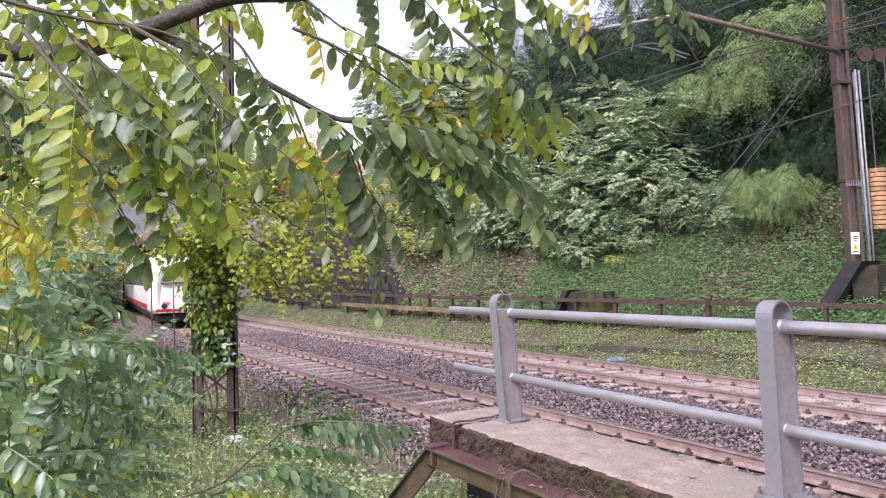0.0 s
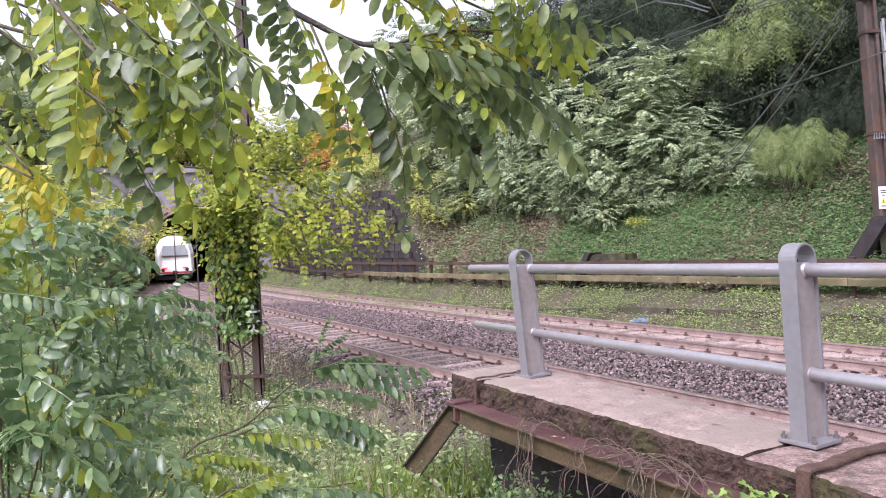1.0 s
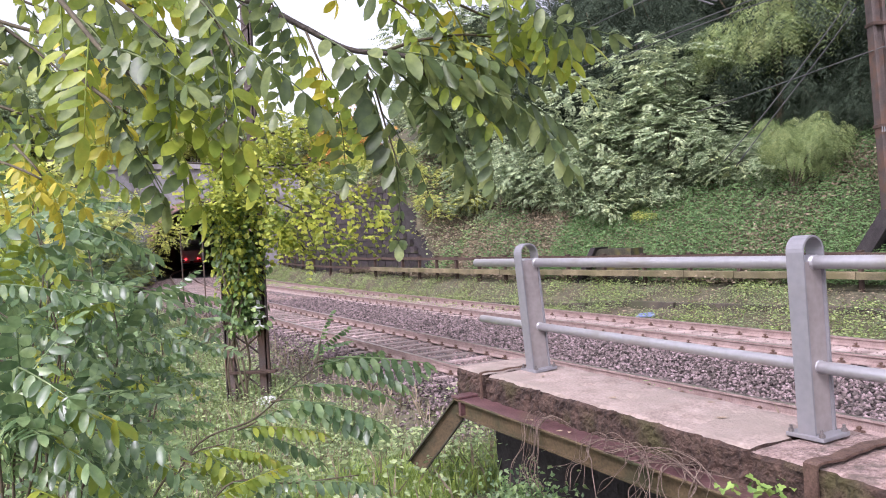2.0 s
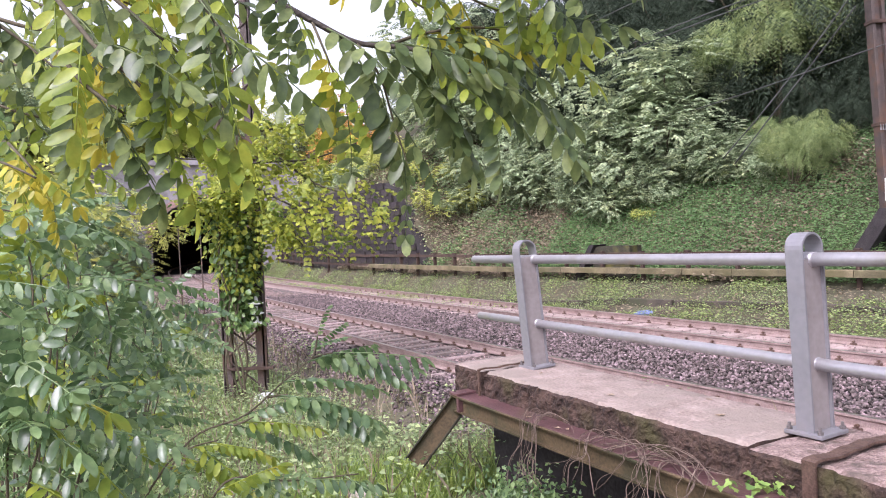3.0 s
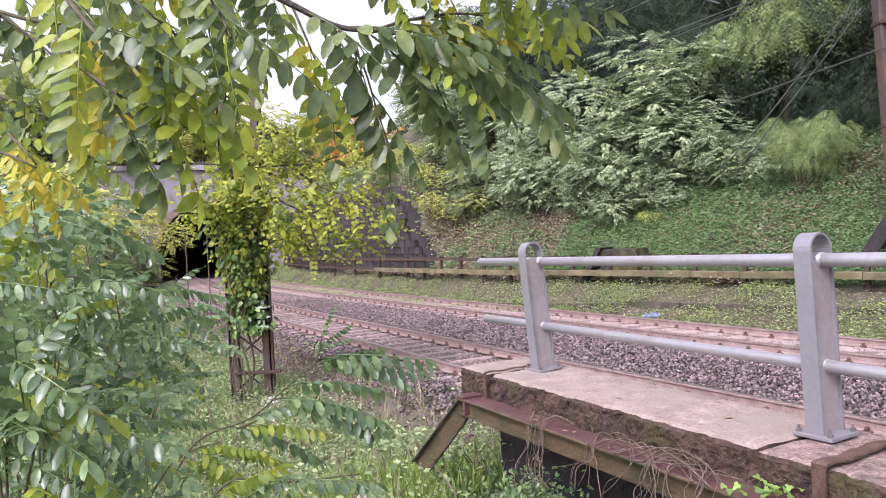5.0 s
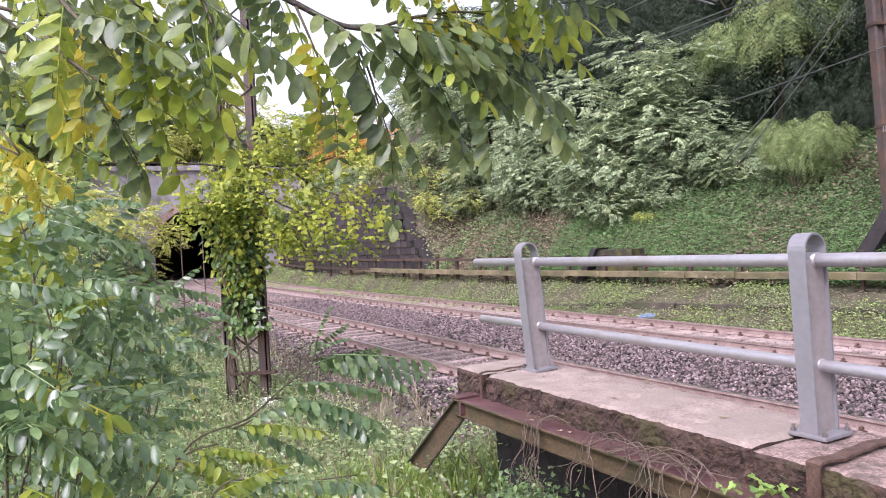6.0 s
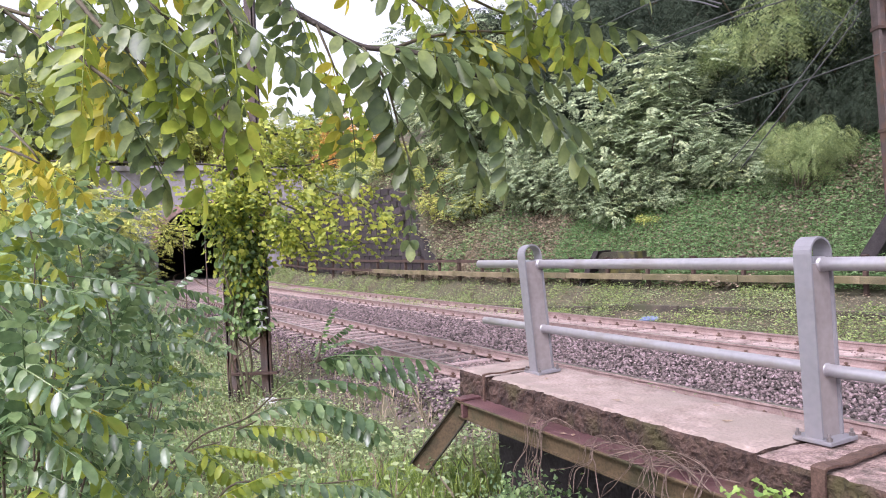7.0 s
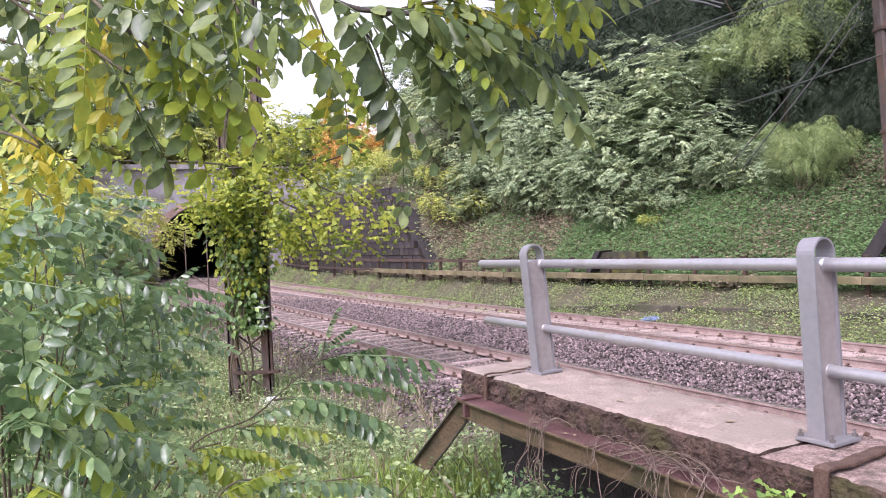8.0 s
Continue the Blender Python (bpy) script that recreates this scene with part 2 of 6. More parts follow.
def along(poly, X, Y):
    """Signed distance (positive to the right of the way) and arc length of the nearest place on an even polyline."""
    X, Y = np.asarray(X, float), np.asarray(Y, float)
    best = np.full(X.shape, 1e9)
    sd, sa, acc = np.zeros(X.shape), np.zeros(X.shape), 0.0
    pl = poly[::4] if len(poly) > 60 else poly
    for i, (a, b) in enumerate(zip(pl[:-1], pl[1:])):
        d = b - a
        ln = math.hypot(*d)
        d = d / ln
        lo = -1e9 if i == 0 else 0
        hi = 1e9 if i == len(pl) - 2 else ln
        t = np.clip((X - a[0]) * d[0] + (Y - a[1]) * d[1], lo, hi)
        px, py = X - a[0] - d[0] * t, Y - a[1] - d[1] * t
        q = px * px + py * py
        near = q < best
        best = np.where(near, q, best)
        sgn = (X - a[0]) * d[1] - (Y - a[1]) * d[0]
        sd = np.where(near, np.sign(sgn) * np.sqrt(q), sd)
        sa = np.where(near, acc + t, sa)
        acc += ln
    return sd, sa


# ---- the plan: centre lines of the tracks, the fence, the tunnel ----
HEAD = radians(21.0)
TD, TN = Vector((-math.sin(HEAD), math.cos(HEAD), 0)), Vector((math.cos(HEAD), math.sin(HEAD), 0))
NEAR_MOUTH, FAR_MOUTH = Vector((-22.0, 61.0, 0)), Vector((-18.3, 62.4, 0))
MOUTH = (NEAR_MOUTH + FAR_MOUTH) / 2
NEAR = spline([(14.9, -12.0), (9.4, -2.5), (3.88, 7.18), (-0.12, 14.18), (-7.82, 28.4), (-15.6, 45.0), (-22.0, 61.0)])
FAR = spline([(22.5, -12.0), (15.0, -1.0), (7.1, 11.77), (4.4, 16.3), (0.75, 22.6), (-10.4, 43.0), (-18.3, 62.4)])
FENCE = spline([(24.5, -6.0), (14.0, 10.0), (9.7, 16.1), (5.6, 21.6), (1.3, 27.2), (-2.8, 34.0), (-8.4, 44.5), (-13.9, 60.2)])
FENCE_LEN = 0.5 * (len(FENCE) - 1)


def in_tunnel(s, u):
    """A place in the tunnel, which bends gently to the right: s metres past the mouth, u to the right of its axis."""
    return MOUTH + TD * s + TN * (u + (max(s, 0.0) ** 2) / 270.0)



def rough(x, y, s):
    return noise.noise(Vector((x * s, y * s, 3.7)))


def wall_blend(sf):
    """How far the retaining wall, rather than the open slope, bounds the line at this length of the fence."""
    s0 = FENCE_LEN - 31.0
    return smooth(s0 - 1.5, s0 + 4.0, sf)


def ground_height(X, Y):
    X, Y = np.asarray(X, float), np.asarray(Y, float)
    u1, s1 = along(NEAR, X, Y)
    u2, _ = along(FAR, X, Y)
    uf, sf = along(FENCE, X, Y)
    uc = (X - MOUTH.x) * TN.x + (Y - MOUTH.y) * TN.y
    st = (X - MOUTH.x) * TD.x + (Y - MOUTH.y) * TD.y
    z = np.full(X.shape, -0.3)
    # verge on the far side
    frac = np.clip((u2 - 1.9) / np.maximum((u2 - 1.9) + np.maximum(-uf, 0), 0.01), 0, 1)
    z = np.where(u2 > 1.9, -0.3 + 0.75 * frac, z)
    # hillside behind the fence
    up = np.maximum(uf - 0.7, 0)
    w = wall_blend(sf)
    open_hill = 0.45 + 0.80 * up
    wall_hill = np.where(uf > 1.3, 4.9 + 0.62 * np.maximum(uf - 1.3, 0), 0.45)
    hill = open_hill * (1 - w) + wall_hill * w
    top = 15.0 + 6 * smooth(25, 60, uf)
    hill = np.where(hill > top - 3, top - 3 * np.exp(-(hill - top + 3) / 3), hill)
    z = np.where((uf > 0) & (u2 > 1.9), hill, z)
    # near side: shoulder, low ground, bank
    left = np.where(u1 < -1.9, -0.3 - 0.55 * smooth(-1.9, -3.2, u1), z)
    rise = np.maximum(-9.0 - u1, 0) * 0.5 * smooth(12, 34, Y)
    rise = 13 * (1 - np.exp(-rise / 13))
    stand = smooth(5.2, 2.0, np.hypot(X - 0.2, Y - 0.5)) * 1.3
    void = smooth(-5.6, -4.0, u1) * smooth(9.0, 6.5, Y) * 0.75
    z = np.where(u1 < -1.9, left + rise + np.maximum(stand, void), z)
    # hill over the tunnel
    over = 8.9 + 0.10 * np.clip(st, 0, 90) - 0.05 * np.maximum(np.abs(uc) - 15, 0)
    z = np.where(st > 0.55, np.maximum(z, over), z)
    return z


GRID = []


def make_ground():
    def steps(a, b, fine, far):
        core = np.arange(a, b + 1e-6, fine)
        out, d, p = [], fine, b
        while p < far:
            d *= 1.25
            p += d
            out.append(p)
        low, d, p = [], fine, a
        while p > -far:
            d *= 1.25
            p -= d
            low.append(p)
        return np.array(low[::-1] + list(core) + out)
    xs, ys = steps(-46, 26, 0.5, 1500), steps(-12, 76, 0.5, 1500)
    X, Y = np.meshgrid(xs, ys)
    Z = ground_height(X, Y)
    u2, _ = along(FAR, X, Y)
    u1, _ = along(NEAR, X, Y)
    uneven = np.array([0.5 * rough(x, y, 0.35) + 0.3 * rough(x, y, 1.1) for x, y in zip(X.ravel(), Y.ravel())]).reshape(X.shape)
    amount = np.where((u1 > -2.2) & (u2 < 2.2), 0.04, 0.16) * np.where(Z > 1.2, 2.6, 1.0)
    Z = Z + uneven * amount
    GRID.append((xs, ys, Z))
    idx = np.arange(len(xs) * len(ys)).reshape(Z.shape)
    quads = np.stack([idx[:-1, :-1], idx[:-1, 1:], idx[1:, 1:], idx[1:, :-1]], -1).reshape(-1, 4)
    P = np.stack([X.ravel(), Y.ravel(), Z.ravel()], 1)
    zq = P[quads][:, :, 2]
    mid = P[quads].mean(1)
    uc = (mid[:, 0] - MOUTH.x) * TN.x + (mid[:, 1] - MOUTH.y) * TN.y
    st = (mid[:, 0] - MOUTH.x) * TD.x + (mid[:, 1] - MOUTH.y) * TD.y
    gap = (zq.min(1) < 3.0) & (zq.max(1) > 5.0) & (np.abs(uc) < 5.0) & (np.abs(st) < 3)
    ob = new("ground", fast_mesh("ground", P, quads[~gap], M["soil"], smooth=True))
    tagged(ob, "uneven weedy ground and steep overgrown railway cutting", "ground", kind="structure")
    return ob


make_ground()


def ground_z(X, Y):
    """The height of the ground sheet itself."""
    xs, ys, Z = GRID[0]
    X, Y = np.asarray(X, float), np.asarray(Y, float)
    i = np.clip(np.searchsorted(xs, X) - 1, 0, len(xs) - 2)
    j = np.clip(np.searchsorted(ys, Y) - 1, 0, len(ys) - 2)
    a = (X - xs[i]) / (xs[i + 1] - xs[i])
    b = (Y - ys[j]) / (ys[j + 1] - ys[j])
    return (Z[j, i] * (1 - a) + Z[j, i + 1] * a) * (1 - b) + (Z[j + 1, i] * (1 - a) + Z[j + 1, i + 1] * a) * b


def bed():
    """Ballast bed: one low crowned strip below both tracks."""
    n = 130
    vs, fs = [], []
    for i in range(n):
        a = NEAR[min(int(i * (len(NEAR) - 1) / (n - 1)), len(NEAR) - 1)]
        b = FAR[min(int(i * (len(FAR) - 1) / (n - 1)), len(FAR) - 1)]
        d = Vector((b[0] - a[0], b[1] - a[1], 0)).normalized()
        a, b = Vector((*a, 0)), Vector((*b, 0))
        for p, z in ((a - d * 2.9, -0.75), (a - d * 1.75, -0.21), (a + d * 1.6, -0.19), (a.lerp(b, 0.5), -0.24), (b - d * 1.6, -0.19), (b + d * 1.75, -0.21), (b + d * 2.6, -0.55)):
            vs.append((p.x, p.y, z))
    for i in range(n - 1):
        for k in range(6):
            j = i * 7 + k
            fs.append((j, j + 1, j + 8, j + 7))
    ob = new("ballast", Mesh().add(vs, fs).data("ballast", M["ballast_bed"]))
    tagged(ob, "grey-brown crushed stone ballast bed under the tracks", "ballast", kind="structure")


bed()
RAIL = [(-0.07, -0.16), (0.07, -0.16), (0.07, -0.145), (0.012, -0.12), (0.012, -0.045), (0.036, -0.03), (0.036, -0.002), (-0.036, -0.002), (-0.036, -0.03), (-0.012, -0.045), (-0.012, -0.12), (-0.07, -0.145)]


def track(line, name, label, mat_sleeper, tunnel_from, phase, size):
    top = empty(name)
    tagged(top, label, "railway track", kind="structure")
    pts = [Vector((*p, 0)) for p in line] + [in_tunnel(k, (tunnel_from - MOUTH).dot(TN)) for k in range(2, 262, 8)]
    for sgn in (-1, 1):
        off = 0.753 * sgn
        r = part("rail", Mesh().sweep([(a + off, b) for a, b in RAIL], pts).data("rail", M["rail"]), top)
        part("rail_head", Mesh().sweep([(off - 0.033, 0.0), (off + 0.033, 0.0), (off + 0.036, -0.012), (off - 0.036, -0.012)], pts).data("rail_head", M["railhead"]), r, None, "worn shiny running surface")
    sleeper = Mesh().box((0, 0, -0.245), size, taper=0.93).data("sleeper", mat_sleeper, bevel=0.012)
    cm = Mesh()
    for dx in (-0.085, 0.085):
        cm.box((dx, 0, -0.135), (0.07, 0.11, 0.03), taper=0.8)
        cm.tube([(dx, 0, -0.13), (dx, 0, -0.075)], 0.018, 6)
        cm.box((dx, 0, -0.095), (0.045, 0.04, 0.022))
    clip = cm.data("clip", M["clip"])
    total = 0.5 * (len(line) - 1)
    s = phase
    while s < total:
        i = min(int(s * 2), len(line) - 2)
        p = line[i] + (line[i + 1] - line[i]) * (s * 2 - i)
        d = line[i + 1] - line[i]
        rz = math.degrees(math.atan2(d[1], d[0])) - 90
        m = pose(p[0], p[1], 0, 0, 0, rz + random.uniform(-1, 1))
        sl = part("sleeper", sleeper, top, m)
        if 12 < s < 52:
            for sgn in (-1, 1):
                part("clip", clip, sl, pose(0.753 * sgn, 0, 0))
        s += 0.6


track(NEAR, "track_1", "rusty railway track on pale worn sleepers in ballast", M["wood_sleeper"], NEAR_MOUTH, 0.1, (2.45, 0.19, 0.16))
track(FAR, "track_2", "rusty railway track on pinkish concrete sleepers beside the verge", M["sleeper"], FAR_MOUTH, 0.3, (2.4, 0.30, 0.17))


def infill():
    """Fine rust-dusted stone packed level with the sleepers between the rails of the second track."""
    pts = [Vector((*p, 0)) for p in FAR]
    ob = new("track_infill", Mesh().sweep([(-0.67, -0.165), (0.67, -0.165), (0.67, -0.3), (-0.67, -0.3)], pts).data("track_infill", M["infill"]))
    tagged(ob, "pinkish rust-dusted fine stone packed between the rails", "ballast", kind="structure")


M["infill"] = material("rust_dusted_infill", (0.25, 0.185, 0.17), (0.42, 0.33, 0.305), 5, 70, 0.95, bump=0.5, tint=(0.21, 0.155, 0.14), tint_scale=1.6)
infill()


# ---- tunnel portal, lining, retaining wall ----
def arch(half, spring, n=16):
    return [(-half, -0.3), (-half, spring)] + [(-half * math.cos(math.pi * k / n), spring + half * 0.9 * math.sin(math.pi * k / n)) for k in range(1, n)] + [(half, spring), (half, -0.3)]


def portal():
    def at(u, z, s):
        p = in_tunnel(s, u)
        return (p.x, p.y, z)
    A = arch(3.85, 2.4)
    wide, high = 8.4, 8.9
    top = empty("tunnel_portal")
    tagged(top, "grey rendered tunnel portal with pink brick arch ring", "tunnel portal", kind="structure")
    # face wall with the arch cut through
    outer = [(-wide, -0.6), (-wide, 2.4)] + [(-wide + 2 * wide * k / 16, high) for k in range(1, 16)] + [(wide, 2.4), (wide, -0.6)]
    outer[2], outer[-3] = (-wide, high), (wide, high)
    n = len(A)
    vs = [at(u, z, -0.5) for u, z in A] + [at(u, z, -0.5) for u, z in outer] + [at(u, z, 0.7) for u, z in A] + [at(u, z, 0.7) for u, z in outer]
    fs = []
    for k in range(n - 1):
        fs += [(k, k + 1, n + k + 1, n + k), (2 * n + k + 1, 2 * n + k, 3 * n + k, 3 * n + k + 1), (k + 1, k, 2 * n + k, 2 * n + k + 1), (n + k, n + k + 1, 3 * n + k + 1, 3 * n + k)]
    part("wall", Mesh().add(vs, fs).data("wall", M["portal"]), top)
    cop = Mesh()
    cop.add([at(u, z, s) for u in (-wide - 0.2, wide + 0.2) for s in (-0.75, 0.75) for z in (high - 0.02, high + 0.4)], [(0, 1, 3, 2), (4, 6, 7, 5), (0, 4, 5, 1), (2, 3, 7, 6), (1, 5, 7, 3), (0, 2, 6, 4)])
    part("coping", cop.data("coping", M["portal"]), top)
    # voussoirs
    for k in range(26):
        a0, a1 = math.pi * (k + 0.04) / 26, math.pi * (k + 0.96) / 26
        q = [(-r * math.cos(a), 2.4 + r * 0.92 * math.sin(a)) for a in (a0, a1) for r in (3.82, 4.4)]
        v = [at(u, z, s) for s in (-0.58, -0.4) for u, z in q]
        part("voussoir", Mesh().add(v, [(0, 1, 3, 2), (4, 6, 7, 5), (0, 4, 5, 1), (2, 3, 7, 6), (1, 5, 7, 3), (0, 2, 6, 4)]).data("voussoir", M["archbrick"]), top)
    lin = Mesh()
    k = len(A)
    deep = [0.6] + list(range(8, 264, 8))
    for s in deep:
        lin.v += [at(u * 1.01, z, s) for u, z in A]
    for j in range(len(deep) - 1):
        for i in range(k - 1):
            a = j * k + i
            lin.f.append((a, a + k, a + k + 1, a + 1))
        lin.f.append((j * k, j * k + k - 1, (j + 1) * k + k - 1, (j + 1) * k))
    lin.f.append(tuple(range((len(deep) - 1) * k, len(deep) * k)))
    tl = new("tunnel_lining", lin.data("tunnel_lining", M["soot"]))
    tagged(tl, "soot-black vaulted tunnel lining running into darkness", "tunnel", kind="structure")


portal()


def fence_at(s):
    i = min(max(int(s * 2), 0), len(FENCE) - 2)
    p = FENCE[i] + (FENCE[i + 1] - FENCE[i]) * (s * 2 - i)
    d = FENCE[i + 1] - FENCE[i]
    d = d / math.hypot(*d)
    return Vector((p[0], p[1], 0)), Vector((d[0], d[1], 0)), Vector((d[1], -d[0], 0))


WALL_FROM = FENCE_LEN - 33.0


def retaining_wall():
    top = empty("wall_retaining")
    tagged(top, "dark coursed stone retaining wall below the slope", "wall", kind="structure")
    path, h = [], []
    s = WALL_FROM
    while s < FENCE_LEN + 0.2:
        p, d, r = fence_at(s)
        path.append(p + r * 0.75)
        h.append(0.5 + 4.3 * float(wall_blend(np.array(s))))
        s += 1.0
    vs, fs = [], []
    for i, (p, z) in enumerate(zip(path, h)):
        _, d, r = fence_at(WALL_FROM + i)
        for a, b in ((0.0, -0.5), (0.22, z), (1.3, z), (1.3, -0.5)):
            q = p + r * a
            vs.append((q.x, q.y, b))
    for i in range(len(path) - 1):
        for k in range(4):
            a, b = i * 4 + k, i * 4 + (k + 1) % 4
            fs.append((a, b, b + 4, a + 4))
    part("core", Mesh().add(vs, fs).data("core", M["mortar_and_void"]), top)
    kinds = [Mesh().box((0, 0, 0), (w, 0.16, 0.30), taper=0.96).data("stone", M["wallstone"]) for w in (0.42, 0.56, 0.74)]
    widths = (0.45, 0.59, 0.77)
    rest = Mesh()
    count, rng = 0, random.Random(5)
    for row in range(14):
        z = 0.32 + row * 0.33
        s = WALL_FROM + rng.random() * 0.4
        while s < FENCE_LEN - 0.4:
            k = rng.randrange(3)
            p, d, r = fence_at(s + widths[k] / 2)
            if z < 0.5 + 4.3 * float(wall_blend(np.array(s))):
                c = p + r * (0.75 + 0.045 * z - 0.02 + rng.uniform(-0.02, 0.02)) + Vector((0, 0, z))
                rz = math.degrees(math.atan2(d.y, d.x))
                if s < WALL_FROM + 13 and count < 300:
                    part("stone", kinds[k], top, pose(c.x, c.y, c.z, 0, 0, rz))
                    count += 1
                else:
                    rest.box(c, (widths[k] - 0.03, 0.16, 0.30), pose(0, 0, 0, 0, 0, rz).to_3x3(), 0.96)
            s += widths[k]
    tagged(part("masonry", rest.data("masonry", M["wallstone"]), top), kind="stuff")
    return top


retaining_wall()


def fence():
    """Low fence: rusty upper rail on posts over a mossy cable trough."""
    top = empty("line_fence")
    tagged(top, "low rusty steel fence carrying a mossy concrete cable trough", "fence")
    s, posts = 3.0, []
    pm = Mesh().box((0, 0, 0.3), (0.09, 0.12, 1.4)).box((0, 0, 1.02), (0.13, 0.15, 0.05)).data("post", M["fence"], bevel=0.008)
    while s < FENCE_LEN - 1.5:
        p, d, r = fence_at(s)
        rz = math.degrees(math.atan2(d.y, d.x))
        part("post", pm, top, pose(p.x + r.x * 0.14, p.y + r.y * 0.14, 0.34, random.uniform(-2, 2), random.uniform(-2, 2), rz))
        posts.append(s)
        s += 1.5 if s < FENCE_LEN - 31 else 3.0
    path = [fence_at(s)[0] + fence_at(s)[2] * 0.06 + Vector((0, 0, 1.28 + 0.012 * math.sin(s * 2.1))) for s in np.arange(2.5, FENCE_LEN - 1, 0.5)]
    part("upper_rail", Mesh().sweep([(-0.03, -0.055), (0.03, -0.055), (0.03, 0.055), (-0.03, 0.055)], path).data("upper_rail", M["fence"]), top, None, "rusty brown upper rail")
    for a, b in zip(posts[:-1], posts[1:]):
        seg = [fence_at(s)[0] + Vector((0, 0, 0.83 + random.uniform(-0.012, 0.012))) for s in (a + 0.008, b - 0.008)]
        if a > FENCE_LEN - 30:
            part("lower_rail", Mesh().sweep([(-0.05, -0.05), (0.03, -0.05), (0.03, 0.05), (-0.05, 0.05)], seg).data("lower_rail", M["fence"]), top, None, "dark rusty lower rail")
            continue
        part("trough", Mesh().sweep([(-0.16, -0.11), (0.04, -0.11), (0.04, 0.045), (0.025, 0.06), (-0.145, 0.06), (-0.16, 0.045)], seg).data("trough", M["trough"]), top, None, "mossy yellowish concrete trough")


fence()

# ---- concrete parapet with its beam and the railing ----
PD, PN = Vector((-0.468, 0.884, 0)), Vector((0.884, 0.468, 0))
PC = Vector((0.12, 6.24, 1.02))
SLAB_TURN = Matrix((PD, PN, Vector((0, 0, 1)))).transposed()


def on_slab(along_, back, up=0.0):
    return PC - PD * along_ + PN * back + Vector((0, 0, up))


def rough_block(name, a0, a1, b0, b1, z0, z1, mat_top, mat_side, parent, chips, seed):
    """A weathered block: fine grid, worn and chipped edges."""
    rng = random.Random(seed)
    na, nb, nz = max(2, int((a1 - a0) / 0.03)), max(2, int((b1 - b0) / 0.05)), max(3, int((z1 - z0) / 0.03))
    vs, fs, key = [], [], {}

    def vert(i, j, k):
        if (i, j, k) not in key:
            a, b, c = a0 + (a1 - a0) * i / na, b0 + (b1 - b0) * j / nb, z0 + (z1 - z0) * k / nz
            p = Vector((a * 2.1, b * 2.1, c * 2.1 + seed))
            edge = (j == 0) + (k == nz) + (i in (0, na))
            d = 0.012 * noise.noise(p * 4) + 0.006 * noise.noise(p * 14)
            if edge >= 2:
                chip = 0.012 + chips * max(0.0, noise.noise(p * 1.9) + 0.15)
                if j == 0:
                    b += chip
                if k == nz:
                    c -= chip * 0.7
            if j == 0:
                b += abs(d) * 2.5 + 0.022 * max(0, noise.noise(p * 2.4)) + 0.016 * noise.noise(p * 7.0) + 0.008 * noise.noise(p * 17.0)
            if k == nz:
                c += d * 0.4 - 0.02 * max(0.0, noise.noise(p * 3.1) - 0.42) * (1 if 0 < j < nb else 0) * 4
            key[(i, j, k)] = len(vs)
            vs.append(on_slab(a, b, c))
        return key[(i, j, k)]
    for i in range(na):
        for j in range(nb):
            fs.append((vert(i, j, nz), vert(i, j + 1, nz), vert(i + 1, j + 1, nz), vert(i + 1, j, nz)))
    topf = len(fs)
    for i in range(na):
        for k in range(nz):
            fs.append((vert(i, 0, k), vert(i, 0, k + 1), vert(i + 1, 0, k + 1), vert(i + 1, 0, k)))
            fs.append((vert(i, nb, k), vert(i + 1, nb, k), vert(i + 1, nb, k + 1), vert(i, nb, k + 1)))
    for j in range(nb):
        for k in range(nz):
            fs.append((vert(0, j, k), vert(0, j + 1, k), vert(0, j + 1, k + 1), vert(0, j, k + 1)))
            fs.append((vert(na, j, k), vert(na, j, k + 1), vert(na, j + 1, k + 1), vert(na, j + 1, k)))
    for i in range(na):
        for j in range(nb):
            fs.append((vert(i, j, 0), vert(i + 1, j, 0), vert(i + 1, j + 1, 0), vert(i, j + 1, 0)))
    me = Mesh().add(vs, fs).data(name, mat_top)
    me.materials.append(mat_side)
    # every face but the top takes the darker side material
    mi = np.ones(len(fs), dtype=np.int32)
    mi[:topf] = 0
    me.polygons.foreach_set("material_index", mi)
    bm = bmesh.new()
    bm.from_mesh(me)
    bmesh.ops.recalc_face_normals(bm, faces=bm.faces)
    bm.to_mesh(me)
    bm.free()
    return part(name, me, parent)


